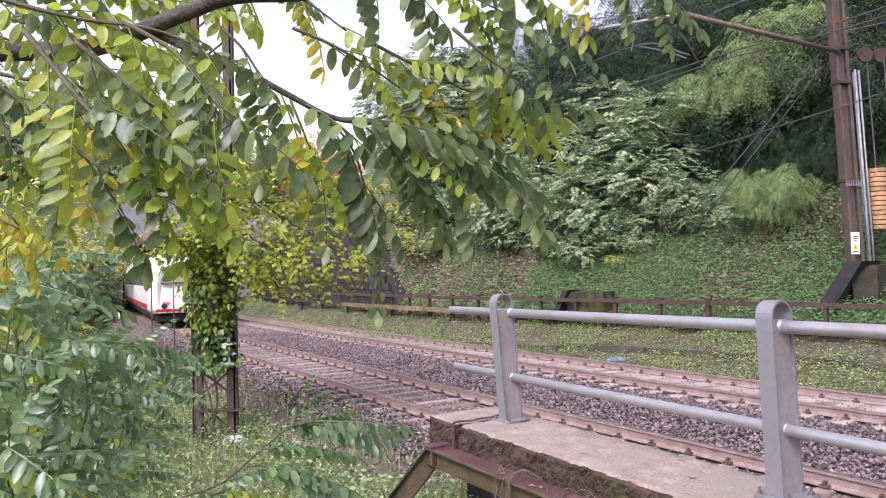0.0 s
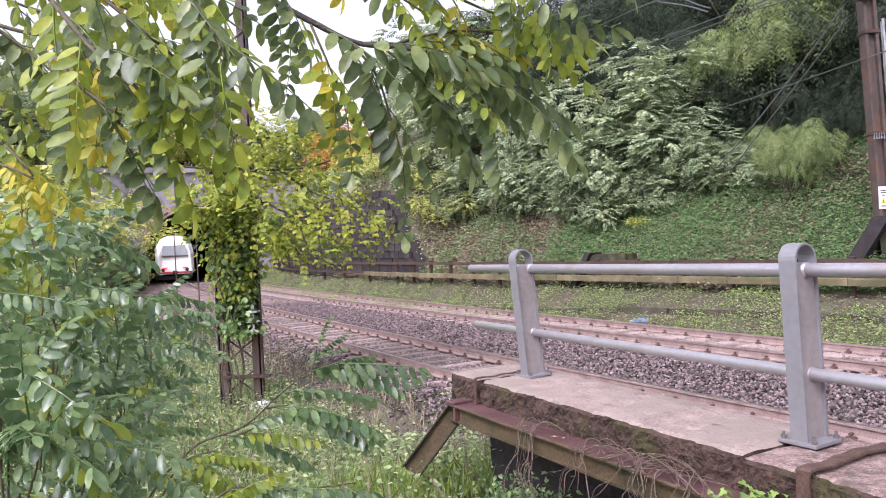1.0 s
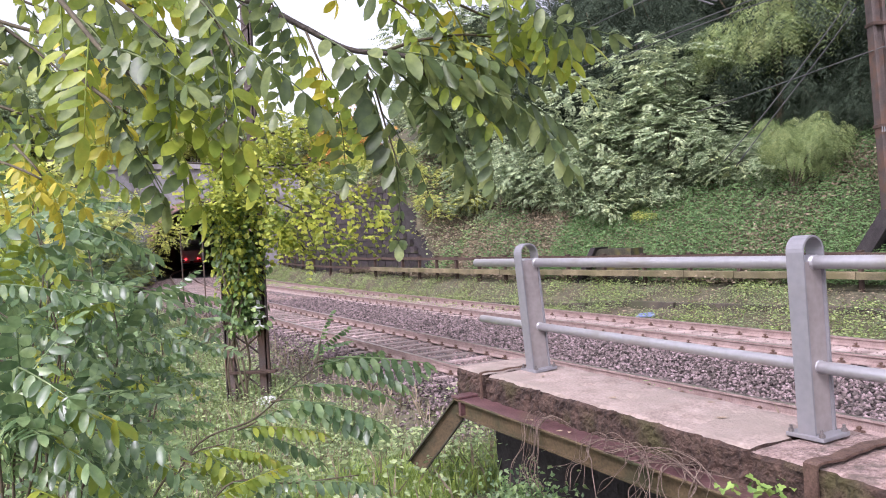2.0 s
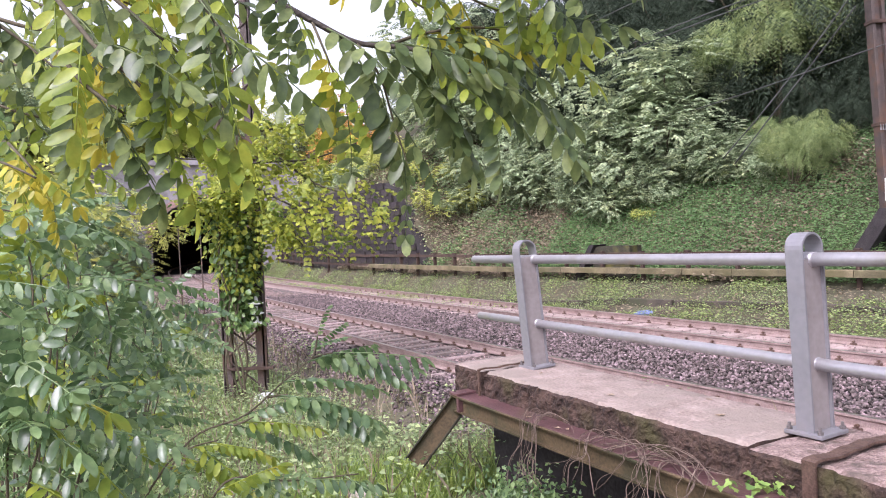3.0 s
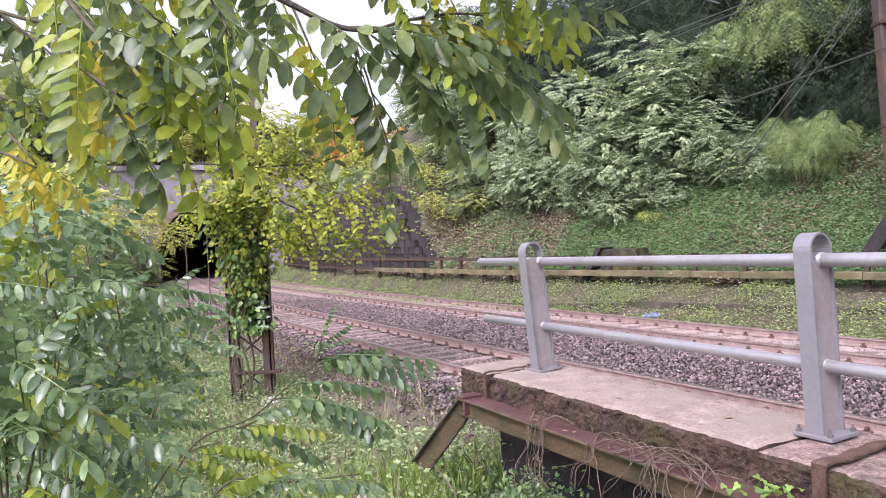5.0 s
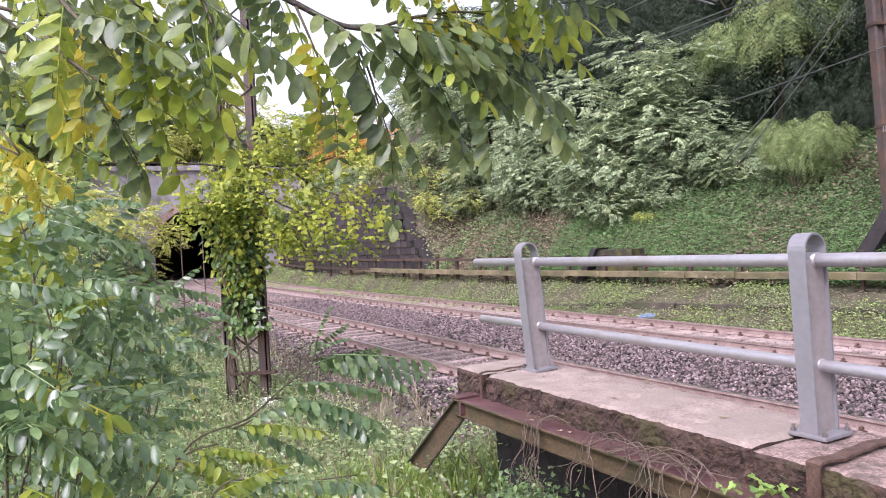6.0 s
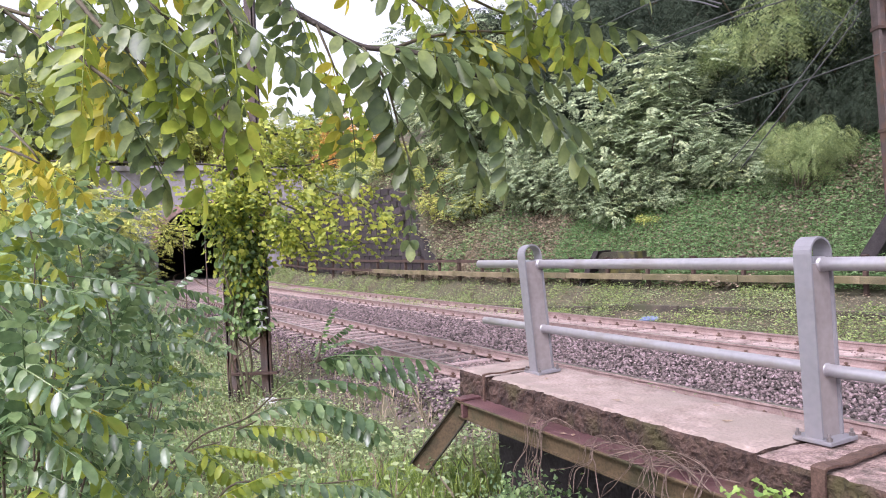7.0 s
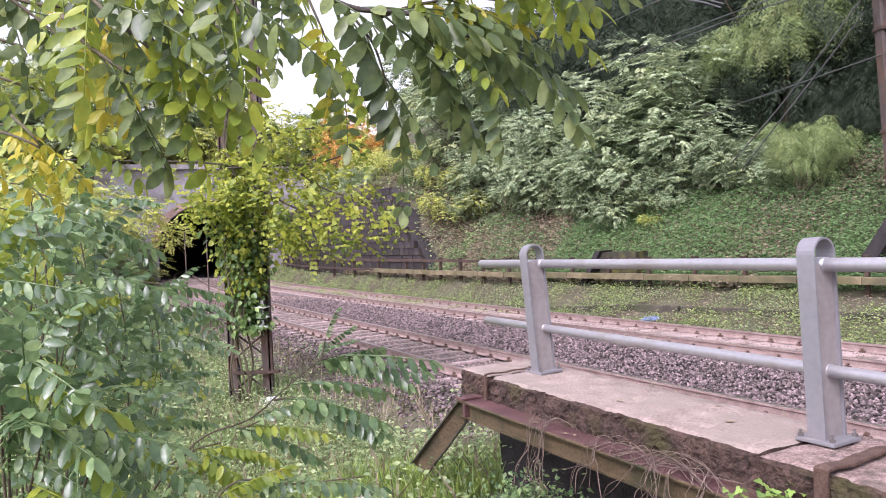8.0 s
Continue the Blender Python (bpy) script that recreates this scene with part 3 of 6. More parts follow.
def parapet():
    top = empty("concrete_parapet")
    tagged(top, "weathered pinkish concrete parapet with broken mossy front edge", "parapet")
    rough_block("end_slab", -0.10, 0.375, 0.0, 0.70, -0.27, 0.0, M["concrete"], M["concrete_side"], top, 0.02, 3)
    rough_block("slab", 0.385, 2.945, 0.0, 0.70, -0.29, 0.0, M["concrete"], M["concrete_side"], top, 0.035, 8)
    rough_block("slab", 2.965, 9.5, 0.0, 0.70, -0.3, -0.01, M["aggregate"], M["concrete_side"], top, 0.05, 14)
    # box backing the gap, its dark colour standing in for the void's shade
    part("footing", Mesh().box(on_slab(4.75, 0.51, -0.85), (9.5, 0.36, 1.1), SLAB_TURN).data("footing", M["mortar_and_void"]), top)
    # steel straps over the joints
    for a, w in ((0.38, 0.022), (3.33, 0.07)):
        prof = [(-0.016, -0.30), (-0.016, 0.004)] + [(0.66 * k / 12, 0.012 + 0.004 * math.sin(k * 1.7)) for k in range(13)]
        vs = [on_slab(a + 0.012 * math.sin(b * 11) + sx * w / 2, b - dz, z + dz) for dz in (0.0, 0.012) for b, z in prof for sx in (-1, 1)]
        n = len(prof) * 2
        fs = [(k, k + 1, k + 3, k + 2) for o in (0, n) for k in range(o, o + n - 2, 2)]
        fs += [(k, k + 2, k + 2 + n, k + n) for k in range(0, n - 2)] + [(0, n, n + 1, 1), (n - 2, n - 1, 2 * n - 1, 2 * n - 2)]
        sm = Mesh().add(vs, fs)
        part("strap", sm.data("strap", M["clip"]), top, None, "rusty steel strap over the slab joint")
    # steel beam along the front
    bt = empty("edge_beam")
    tagged(bt, "rusty red steel beam along the parapet's foot", "steel beam")
    part("top_flange", Mesh().box(on_slab(4.82, -0.075, -0.210), (9.34, 0.19, 0.02), SLAB_TURN).data("top_flange", M["beam"], bevel=0.004), bt)
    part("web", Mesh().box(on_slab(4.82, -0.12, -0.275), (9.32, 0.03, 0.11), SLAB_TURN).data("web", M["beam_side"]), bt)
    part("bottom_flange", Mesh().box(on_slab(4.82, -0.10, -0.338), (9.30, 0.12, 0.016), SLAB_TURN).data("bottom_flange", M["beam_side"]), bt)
    part("edge_rib", Mesh().tube([on_slab(0.16, -0.168, -0.212), on_slab(9.3, -0.168, -0.212)], 0.011, 6).data("edge_rib", M["beam_side"]), bt)
    # sloping end strut: web, two flanges
    w = Vector((-0.41, 0.02, -0.51)).normalized()
    q = Vector((0.30, 0.95, 0.0))
    q = (q - w * q.dot(w)).normalized()
    st = Matrix((w, q, w.cross(q))).transposed()
    c = on_slab(0.18, -0.09, -0.262) + w * 0.31
    part("end_strut", Mesh().box(c, (0.70, 0.03, 0.14), st).data("end_strut", M["beam_side"], bevel=0.003), bt, None, "mossy sloping end strut")
    for sg in (-1, 1):
        part("strut_flange", Mesh().box(c + st.col[2] * (0.077 * sg), (0.70, 0.11, 0.014), st).data("strut_flange", M["mossy"], bevel=0.003), bt)
    part("cap_plate", Mesh().box(on_slab(0.21, -0.075, -0.189), (0.13, 0.215, 0.018), SLAB_TURN).data("cap_plate", M["beam"], bevel=0.004), bt)
    part("end_stiffener", Mesh().box(on_slab(0.28, -0.145, -0.275), (0.035, 0.07, 0.11), SLAB_TURN).data("end_stiffener", M["beam"], bevel=0.004), bt)


parapet()


def railing():
    top = empty("steel_railing")
    tagged(top, "galvanised steel two-bar railing bolted to the parapet", "railing")
    BACK, D, W, H, TH = 0.455, 0.175, 0.10, 1.06, 0.011
    # post: a flat bar bent into a narrow arch, with a web between its legs
    prof = [(-D / 2, 0.0), (-D / 2, H - D / 2)] + [(-D / 2 * math.cos(math.pi * k / 12), H - D / 2 + D / 2 * math.sin(math.pi * k / 12)) for k in range(1, 12)] + [(D / 2, H - D / 2), (D / 2, 0.0)]
    inner = [(-D / 2 + TH, 0.0), (-D / 2 + TH, H - D / 2)] + [(-(D / 2 - TH) * math.cos(math.pi * k / 12), H - D / 2 + (D / 2 - TH) * math.sin(math.pi * k / 12)) for k in range(1, 12)] + [(D / 2 - TH, H - D / 2), (D / 2 - TH, 0.0)]
    n = len(prof)
    vs = [(s, u, z) for s in (-W / 2, W / 2) for u, z in prof + inner]
    fs = []
    for k in range(n - 1):
        o, i, o2, i2 = k, n + k, 2 * n + k, 3 * n + k
        fs += [(o, o + 1, o2 + 1, o2), (i + 1, i, i2, i2 + 1), (o + 1, o, i, i + 1), (o2, o2 + 1, i2 + 1, i2)]
    band = Mesh().add(vs, fs).data("band", M["galv_flat"])
    web = Mesh().box((-0.026, 0, (H - 0.14) / 2), (0.012, D - 2 * TH, H - 0.14)).data("web", M["galv_web"])
    plate = Mesh().box((0, 0, 0.012), (0.22, 0.22, 0.022)).data("base_plate", M["galv_flat"], bevel=0.004)
    bolt = Mesh().tube([(0, 0, 0.0), (0, 0, 0.06)], 0.008, 8).tube([(0, 0, 0.024), (0, 0, 0.04)], 0.016, 6).data("bolt", M["bolt"])
    for a, lean, tip in ((0.53, 3.2, 2.0), (3.035, 1.2, 1.0), (5.5, 1.5, 0.8), (8.0, 1.5, 0.8)):
        c = on_slab(a, BACK, 0)
        m = Matrix.Translation(c) @ SLAB_TURN.to_4x4() @ pose(0, 0, 0, lean, tip, 0)
        post = part("post", band, top, m)
        part("web", web, post)
        part("base_plate", plate, post)
        for x in (-0.09, 0.09):
            for y in (-0.09, 0.09):
                part("bolt", bolt, post, pose(x, y, 0.0, random.uniform(-4, 4), random.uniform(-4, 4)))
    for z, lift, r, start in ((0.885, 0.045, 0.036, -0.44), (0.36, 0.01, 0.033, -0.38)):
        rail = part("bar", Mesh().tube([on_slab(start - 0.012, BACK + 0.02, z), on_slab(start, BACK + 0.02, z), on_slab(4.5, BACK - 0.01, z + lift), on_slab(9.3, BACK - 0.01, z + 2 * lift)], [r * 0.75, r, r, r], 20).data("bar", M["galv"], smooth=True), top)
        for a in (0.53, 3.035, 5.5):
            part("collar", Mesh().tube([on_slab(a + e, BACK + 0.02 - 0.006 * a, z + lift * (a + 0.4) / 4.9) for e in (-0.03, 0.03)], r + 0.004, 20).data("collar", M["galv"], smooth=True), rail)


railing()


# ---- the train ----
def make_train():
    top = empty("commuter_train")
    tagged(top, "white and red electric commuter train running into the tunnel", "train")
    L, W = 26.0, 1.42
    # rear stands at y = 0, the train goes towards +y
    ring = [(-1.28, 0.55), (-W, 0.75), (-W, 2.3), (-1.32, 3.0), (-1.0, 3.55), (-0.5, 3.78), (0.5, 3.78), (1.0, 3.55), (1.32, 3.0), (W, 2.3), (W, 0.75), (1.28, 0.55)]
    secs = []
    for y, kx, kz, lift in ((0.0, 0.84, 0.92, 0.06), (0.10, 0.90, 0.95, 0.03), (0.75, 0.97, 0.97, 0.0), (1.6, 1.0, 1.0, 0.0), (L, 1.0, 1.0, 0.0)):
        secs.append([(x * kx * (1 - 0.10 * max(0, z - 1.7) * (y < 0.5)), y + 0.48 * max(0, (z - 1.7)) * (1 if y < 0.5 else 0.55 if y < 1 else 0.2 if y < 2 else 0), 0.55 + (z - 0.55) * kz * 0.93 + lift) for x, z in ring])
    b = Mesh()
    k = len(ring)
    for s in secs:
        b.v += s
    for j in range(len(secs) - 1):
        for i in range(k):
            a, c = j * k + i, j * k + (i + 1) % k
            b.f.append((a, c, c + k, a + k))
    b.f += [tuple(range(k))[::-1], tuple(range((len(secs) - 1) * k, len(secs) * k))]
    body = part("body", b.data("body", M["train_white"], bevel=0.03), top)
    part("windscreen", Mesh().add([(-0.95, 0.17, 2.03), (0.95, 0.17, 2.03), (0.80, 0.62, 2.80), (-0.80, 0.62, 2.80), (-0.95, 0.45, 2.0), (0.95, 0.45, 2.0), (0.80, 0.9, 2.77), (-0.80, 0.9, 2.77)], [(0, 1, 2, 3), (1, 5, 6, 2), (4, 0, 3, 7), (3, 2, 6, 7), (0, 4, 5, 1)]).data("windscreen", M["glass"]), body)
    part("red_band", Mesh().box((0, 0.32, 0.72), (2.40, 0.66, 0.15), None, 1.0).data("red_band", M["train_red"], bevel=0.04), body, None, "red band above the buffer beam")
    for sg in (-1, 1):
        part("side_stripe", Mesh().box((sg * 1.425, L / 2 + 0.9, 0.86), (0.02, L - 2.2, 0.22)).data("side_stripe", M["train_red"]), body, None, "red stripe along the side")
        part("side_window", Mesh().box((sg * 1.40, L / 2 + 1.5, 2.25), (0.05, L - 5, 0.8)).data("side_window", M["glass"], bevel=0.02), body)
        part("tail_light", Mesh().box((sg * 0.72, -0.005, 1.06), (0.34, 0.06, 0.13)).data("tail_light", M["tail"], bevel=0.02), body, None, "glowing red tail light")
        part("buffer", Mesh().tube([(sg * 0.85, 0.1, 0.95), (sg * 0.85, -0.35, 0.95), (sg * 0.85, -0.36, 0.95), (sg * 0.85, -0.42, 0.95)], [0.07, 0.07, 0.14, 0.14], 12).data("buffer", M["train_dark"]), body)
        part("mirror", Mesh().box((sg * 1.5, 1.3, 2.6), (0.14, 0.1, 0.35)).data("mirror", M["train_dark"], bevel=0.02), body)
    part("coupler", Mesh().box((0, -0.1, 0.75), (0.3, 0.6, 0.25)).data("coupler", M["train_dark"], bevel=0.03), body)
    under = part("underframe", Mesh().box((0, L / 2 + 0.4, 0.5), (2.5, L - 0.6, 0.42)).box((0, 0.5, 0.34), (2.3, 0.5, 0.3)).data("underframe", M["train_dark"], bevel=0.03), top)
    wheel = Mesh().tube([(-0.07, 0, 0), (0.07, 0, 0)], 0.42, 20).tube([(-0.09, 0, 0), (-0.06, 0, 0)], 0.45, 20).data("wheel", M["train_dark"])
    for y in (2.6, 5.1, L - 5.1, L - 2.6):
        for sg in (-1, 1):
            part("wheel", wheel, under, pose(sg * 0.75, y, 0.43, 0, 0, 0 if sg > 0 else 180))
    for y, ln in ((8, 4.0), (16, 5.0)):
        part("roof_unit", Mesh().box((0, y, 3.6), (1.6, ln, 0.3)).data("roof_unit", M["train_dark"], bevel=0.05), body)
    return top


train = make_train()


def train_rows():
    rows = []
    sw = 0.5 * (len(NEAR) - 1)
    dense = np.array(NEAR)
    ss = np.arange(len(dense)) * 0.5
    # distance ahead of the eye at which the train's end stands, then its speed in the tunnel
    times, ahead = (0.0, 0.3, 0.6, 0.9, 1.1), (34.8, 40.4, 46.3, 53.0, 58.0)
    marks = [float(np.interp(y, dense[:, 1], ss)) for y in ahead]
    near_u = (NEAR_MOUTH - MOUTH).dot(TN)

    def place(q):
        if q <= sw:
            return Vector((np.interp(q, ss, dense[:, 0]), np.interp(q, ss, dense[:, 1]), 0))
        return in_tunnel(q - sw, near_u)
    for t in [0.0, 0.15, 0.3, 0.45, 0.6, 0.75, 0.9, 1.0, 1.1, 1.2, 1.3, 1.4, 1.5, 1.75] + [2 + 0.25 * k for k in range(25)]:
        s = float(np.interp(t, times, marks)) if t <= 1.1 else marks[-1] + 28.0 * (min(t, 5.0) - 1.1) + 18.0 * max(t - 5.0, 0)
        a, c = place(s), place(s + 18)
        d = c - a
        rows.append((float(t), Matrix.Translation(a) @ pose(0, 0, 0, 0, 0, math.degrees(math.atan2(d.y, d.x)) - 90)))
    return rows


# ---- leaves and plants ----
def leaf_material(name, dark, light, spread, rough_=0.42, through_=0.35, tint=None, spec=0.5, per="island", tint_at=0.6):
    return material(name, dark, light, 4, 15, rough_, 0, 0.15, spread=spread, per=per, both=through_, tint=tint, tint_scale=2.0, spec=spec, dist=0.004, tint_at=tint_at)


M["leaf_robinia"] = leaf_material("robinia_leaf", (0.115, 0.165, 0.07), (0.25, 0.315, 0.115), 0.45, 0.36, 0.46, spec=0.6)
M["leaf_sapling"] = leaf_material("sapling_leaf", (0.12, 0.21, 0.085), (0.26, 0.375, 0.165), 0.5, 0.27, 0.40, spec=0.85)
M["leaf_robinia_pale"] = leaf_material("pale_robinia_leaf", (0.23, 0.31, 0.04), (0.40, 0.47, 0.075), 0.3, 0.4, 0.5, tint=(0.38, 0.32, 0.03), spec=0.5, tint_at=0.62)
M["leaf_yellow"] = leaf_material("yellow_robinia_leaf", (0.46, 0.42, 0.04), (0.62, 0.56, 0.07), 0.25, 0.45, 0.5, tint=(0.28, 0.26, 0.03))
M["leaf_slope"] = leaf_material("slope_shrub_leaf", (0.225, 0.30, 0.17), (0.43, 0.50, 0.31), 0.4, 0.6, 0.32, spec=0.25, tint=(0.38, 0.42, 0.20), tint_at=0.62)
M["leaf_bamboo"] = leaf_material("drooping_leaf", (0.165, 0.235, 0.085), (0.35, 0.43, 0.175), 0.4, 0.55, 0.36, tint=(0.25, 0.29, 0.11), tint_at=0.62)
# leaf colour darkened to stand in for the slope's deep shade
M["leaf_dark"] = leaf_material("shade_toned_tree_leaf", (0.025, 0.04, 0.026), (0.065, 0.088, 0.055), 0.4, 0.7, 0.15, spec=0.15)
M["leaf_ivy"] = leaf_material("ivy_leaf", (0.11, 0.20, 0.08), (0.20, 0.31, 0.125), 0.22, 0.55, 0.3, spec=0.25)
M["leaf_dry"] = leaf_material("dry_bramble_leaf", (0.15, 0.12, 0.08), (0.34, 0.28, 0.19), 0.4, 0.8, 0.2)
M["leaf_vine"] = leaf_material("yellow_green_vine_leaf", (0.27, 0.34, 0.05), (0.50, 0.53, 0.10), 0.4, 0.45, 0.5, tint=(0.13, 0.20, 0.04), tint_at=0.6)
M["leaf_vine_dark"] = leaf_material("green_vine_leaf", (0.07, 0.14, 0.045), (0.20, 0.30, 0.09), 0.45, 0.36, 0.3)
M["leaf_autumn"] = leaf_material("orange_autumn_leaf", (0.42, 0.20, 0.04), (0.62, 0.36, 0.08), 0.3, 0.6, 0.4)
M["leaf_bright"] = leaf_material("sunny_yellow_green_leaf", (0.372, 0.434, 0.093), (0.620, 0.620, 0.202), 0.4, 0.5, 0.45)
M["grass"] = leaf_material("grass_blade", (0.18, 0.28, 0.09), (0.38, 0.48, 0.19), 0.45, 0.55, 0.4)
M["nettle"] = leaf_material("nettle_leaf", (0.07, 0.135, 0.045), (0.18, 0.27, 0.10), 0.5, 0.45, 0.3)
M["weed"] = leaf_material("weed_leaf", (0.18, 0.25, 0.11), (0.37, 0.45, 0.21), 0.4, 0.5, 0.35)
M["verge"] = leaf_material("verge_weed_leaf", (0.18, 0.26, 0.08), (0.36, 0.45, 0.16), 0.4, 0.5, 0.35)
M["bark"] = material("dark_wet_bark", (0.028, 0.022, 0.018), (0.085, 0.07, 0.055), 12, 70, 0.75, bump=0.7)
M["twig"] = material("brown_twig", (0.05, 0.04, 0.025), (0.12, 0.10, 0.06), 12, 70, 0.75, bump=0.3)
M["root"] = material("dry_grey_root", (0.085, 0.058, 0.045), (0.21, 0.155, 0.125), 12, 70, 0.85, bump=0.3)
M["rock"] = material("pale_rock", (0.30, 0.26, 0.22), (0.52, 0.46, 0.40), 4, 40, 0.9, bump=0.6)
M["bag"] = material("white_plastic_bag", (0.6, 0.6, 0.62), (0.78, 0.78, 0.80), 4, 40, 0.35, bump=0.5)
M["blue_bag"] = material("blue_plastic_scrap", (0.12, 0.16, 0.34), (0.22, 0.27, 0.5), 4, 40, 0.4, bump=0.5)

# templates: length 1 along +y, drawn in x and y, folded along the midrib
def oval(width):
    ys, hw = (0.0, 0.12, 0.34, 0.62, 0.86, 1.0), (0.0, 0.62, 0.95, 1.0, 0.62, 0.0)
    v, f = [(0, 0, 0)], []
    for y, h in zip(ys[1:-1], hw[1:-1]):
        v += [(-h * width, y, 0.05 * h - 0.10 * y * y), (0, y, -0.10 * y * y), (h * width, y, 0.05 * h - 0.10 * y * y)]
    v.append((0, 1.0, -0.11))
    n = len(v) - 1
    f += [(0, 2, 1, 1), (0, 3, 2, 2)]
    for k in range(3):
        o = 1 + 3 * k
        f += [(o, o + 1, o + 4, o + 3), (o + 1, o + 2, o + 5, o + 4)]
    f += [(n - 3, n - 2, n, n), (n - 2, n - 1, n, n)]
    return np.array(v), f


OVAL = oval(0.215)
RHOMB = (np.array([(0, 0, 0), (0.25, 0.45, 0.05), (0, 1.0, -0.08), (-0.25, 0.45, 0.05)]), [(0, 1, 2, 3)])
NARROW = (np.array([(0, 0, 0), (0.09, 0.4, 0.02), (0, 1.0, -0.12), (-0.09, 0.4, 0.02)]), [(0, 1, 2, 3)])
BLADE = (np.array([(0.018, 0, 0), (0.024, 0.5, 0.04), (0, 1.0, -0.16), (-0.02, 0.45, 0.03)]), [(0, 1, 2, 3)])
NETTLE = (np.array([(0, 0, 0), (0.27, 0.3, 0.05), (0, 1.0, -0.14), (-0.27, 0.3, 0.05)]), [(0, 1, 2, 3)])
IVY = (np.array([(0, 0.1, 0), (0.30, -0.08, 0.02), (0.52, 0.30, 0.05), (0.26, 0.46, 0.03), (0.22, 0.72, 0.02), (0, 1.05, -0.10), (-0.22, 0.72, 0.02), (-0.26, 0.46, 0.03), (-0.52, 0.30, 0.05), (-0.30, -0.08, 0.02)]), [(0, 1, 2, 3), (0, 3, 4, 5), (0, 5, 6, 7), (0, 7, 8, 9)])
BROAD = (np.array([(0, 0, 0), (0.42, 0.25, 0.05), (0.30, 0.7, 0.04), (0, 1.0, -0.12), (-0.30, 0.7, 0.04), (-0.42, 0.25, 0.05)]), [(0, 1, 2, 3), (0, 3, 4, 5)])


def frames_from(direction, normal):
    """Rotation matrices with y along direction and z near normal, for arrays of vectors."""
    y = direction / np.linalg.norm(direction, axis=1, keepdims=True)
    x = np.cross(y, normal)
    x /= np.maximum(np.linalg.norm(x, axis=1, keepdims=True), 1e-6)
    z = np.cross(x, y)
    return np.stack([x, y, z], 2)


def scatter(template, pos, direction, normal, size):
    """Copies of a small template as vertices and quads."""
    tv, tf = template
    R = frames_from(np.asarray(direction, float), np.asarray(normal, float))
    V = np.einsum("nij,kj->nki", R, tv) * np.asarray(size, float).reshape(-1, 1, 1) + np.asarray(pos, float)[:, None, :]
    n, k = len(pos), len(tv)
    Fq = (np.array(tf)[None] + (np.arange(n) * k)[:, None, None]).reshape(-1, 4)
    return V.reshape(-1, 3), Fq


def leaves_mesh(name, template, pos, direction, normal, size, mat):
    v, f = scatter(template, pos, direction, normal, size)
    tri = f[:, 2] == f[:, 3]
    if tri.any():
        f2 = [tuple(q[:3]) if a else tuple(q) for q, a in zip(f.tolist(), tri)]
        me = bpy.data.meshes.new(name)
        me.from_pydata(v.tolist(), [], f2)
        me.materials.append(mat)
        me.update()
        return me
    return fast_mesh(name, v, f, mat)


def compound(pairs, droop, leaf, rng, template, curve=0.35, fold=0.6):
    """A pinnate leaf of length 1 along +y: where its leaflets sit, point and face."""
    pos, dr, nr, sz, spine = [], [], [], [], []
    for k in range(9):
        t = k / 8
        spine.append((0.03 * math.sin(t * 3), t * (1 - 0.12 * curve * t), -curve * t * t * 0.5))
    for k in range(pairs):
        t = 0.14 + 0.84 * k / (pairs - 1)
        base = np.array((0.03 * math.sin(t * 3), t * (1 - 0.12 * curve * t), -curve * t * t * 0.5))
        for sg in (-1, 1):
            hang = fold + rng.uniform(-0.25, 0.3) + droop
            d = np.array((sg * math.cos(hang), 0.35 + rng.uniform(-0.15, 0.15), -math.sin(hang)))
            nrm = np.array((sg * math.sin(hang) + rng.uniform(-0.3, 0.3), rng.uniform(-0.6, 0.6), math.cos(hang)))
            pos.append(base)
            dr.append(d)
            nr.append(nrm)
            sz.append(leaf * rng.uniform(0.85, 1.12) * (1 - 0.25 * abs(t - 0.5)))
    pos.append(np.array(spine[-1]))
    dr.append(np.array((rng.uniform(-0.2, 0.2), 1, -0.6 - droop)))
    nr.append(np.array((0.1, 0.5, 1)))
    sz.append(leaf)
    return np.array(pos), np.array(dr), np.array(nr), np.array(sz), spine


def compound_mesh(name, pairs, droop, leaf, seed, mat, template=OVAL, curve=0.35, fold=0.6):
    rng = random.Random(seed)
    pos, dr, nr, sz, spine = compound(pairs, droop, leaf, rng, template, curve, fold)
    v, f = scatter(template, pos, dr, nr, sz)
    m = Mesh()
    m.v = [tuple(p) for p in v]
    m.f = [tuple(dict.fromkeys(q)) for q in f.tolist()]
    m.tube(spine, [0.009 - 0.0006 * k for k in range(9)], 5)
    return m.data(name, mat, smooth=True)


LEAVES = [compound_mesh("leaf", 6 + k % 3, 0.05 * k, 0.25, 40 + k, M["leaf_robinia"], curve=0.3 + 0.15 * (k % 3), fold=0.45 + 0.13 * k) for k in range(5)]
SMALL = [compound_mesh("leaf", 8 + k % 3, 0.08 * k, 0.19, 140 + k, M["leaf_sapling"], curve=0.3 + 0.12 * (k % 3), fold=0.35 + 0.12 * k) for k in range(5)]
SMALL_PALE = [compound_mesh("leaf", 8 + k, 0.1 * k, 0.19, 160 + k, M["leaf_robinia_pale"], curve=0.35, fold=0.5 + 0.15 * k) for k in range(3)]
LEAVES_PALE = [compound_mesh("leaf", 6 + k % 2, 0.1 * k, 0.25, 60 + k, M["leaf_robinia_pale"], curve=0.35, fold=0.5 + 0.15 * k) for k in range(3)]
LEAVES_YELLOW = [compound_mesh("leaf", 6, 0.1, 0.24, 80 + k, M["leaf_yellow"], curve=0.4, fold=0.7) for k in range(2)]


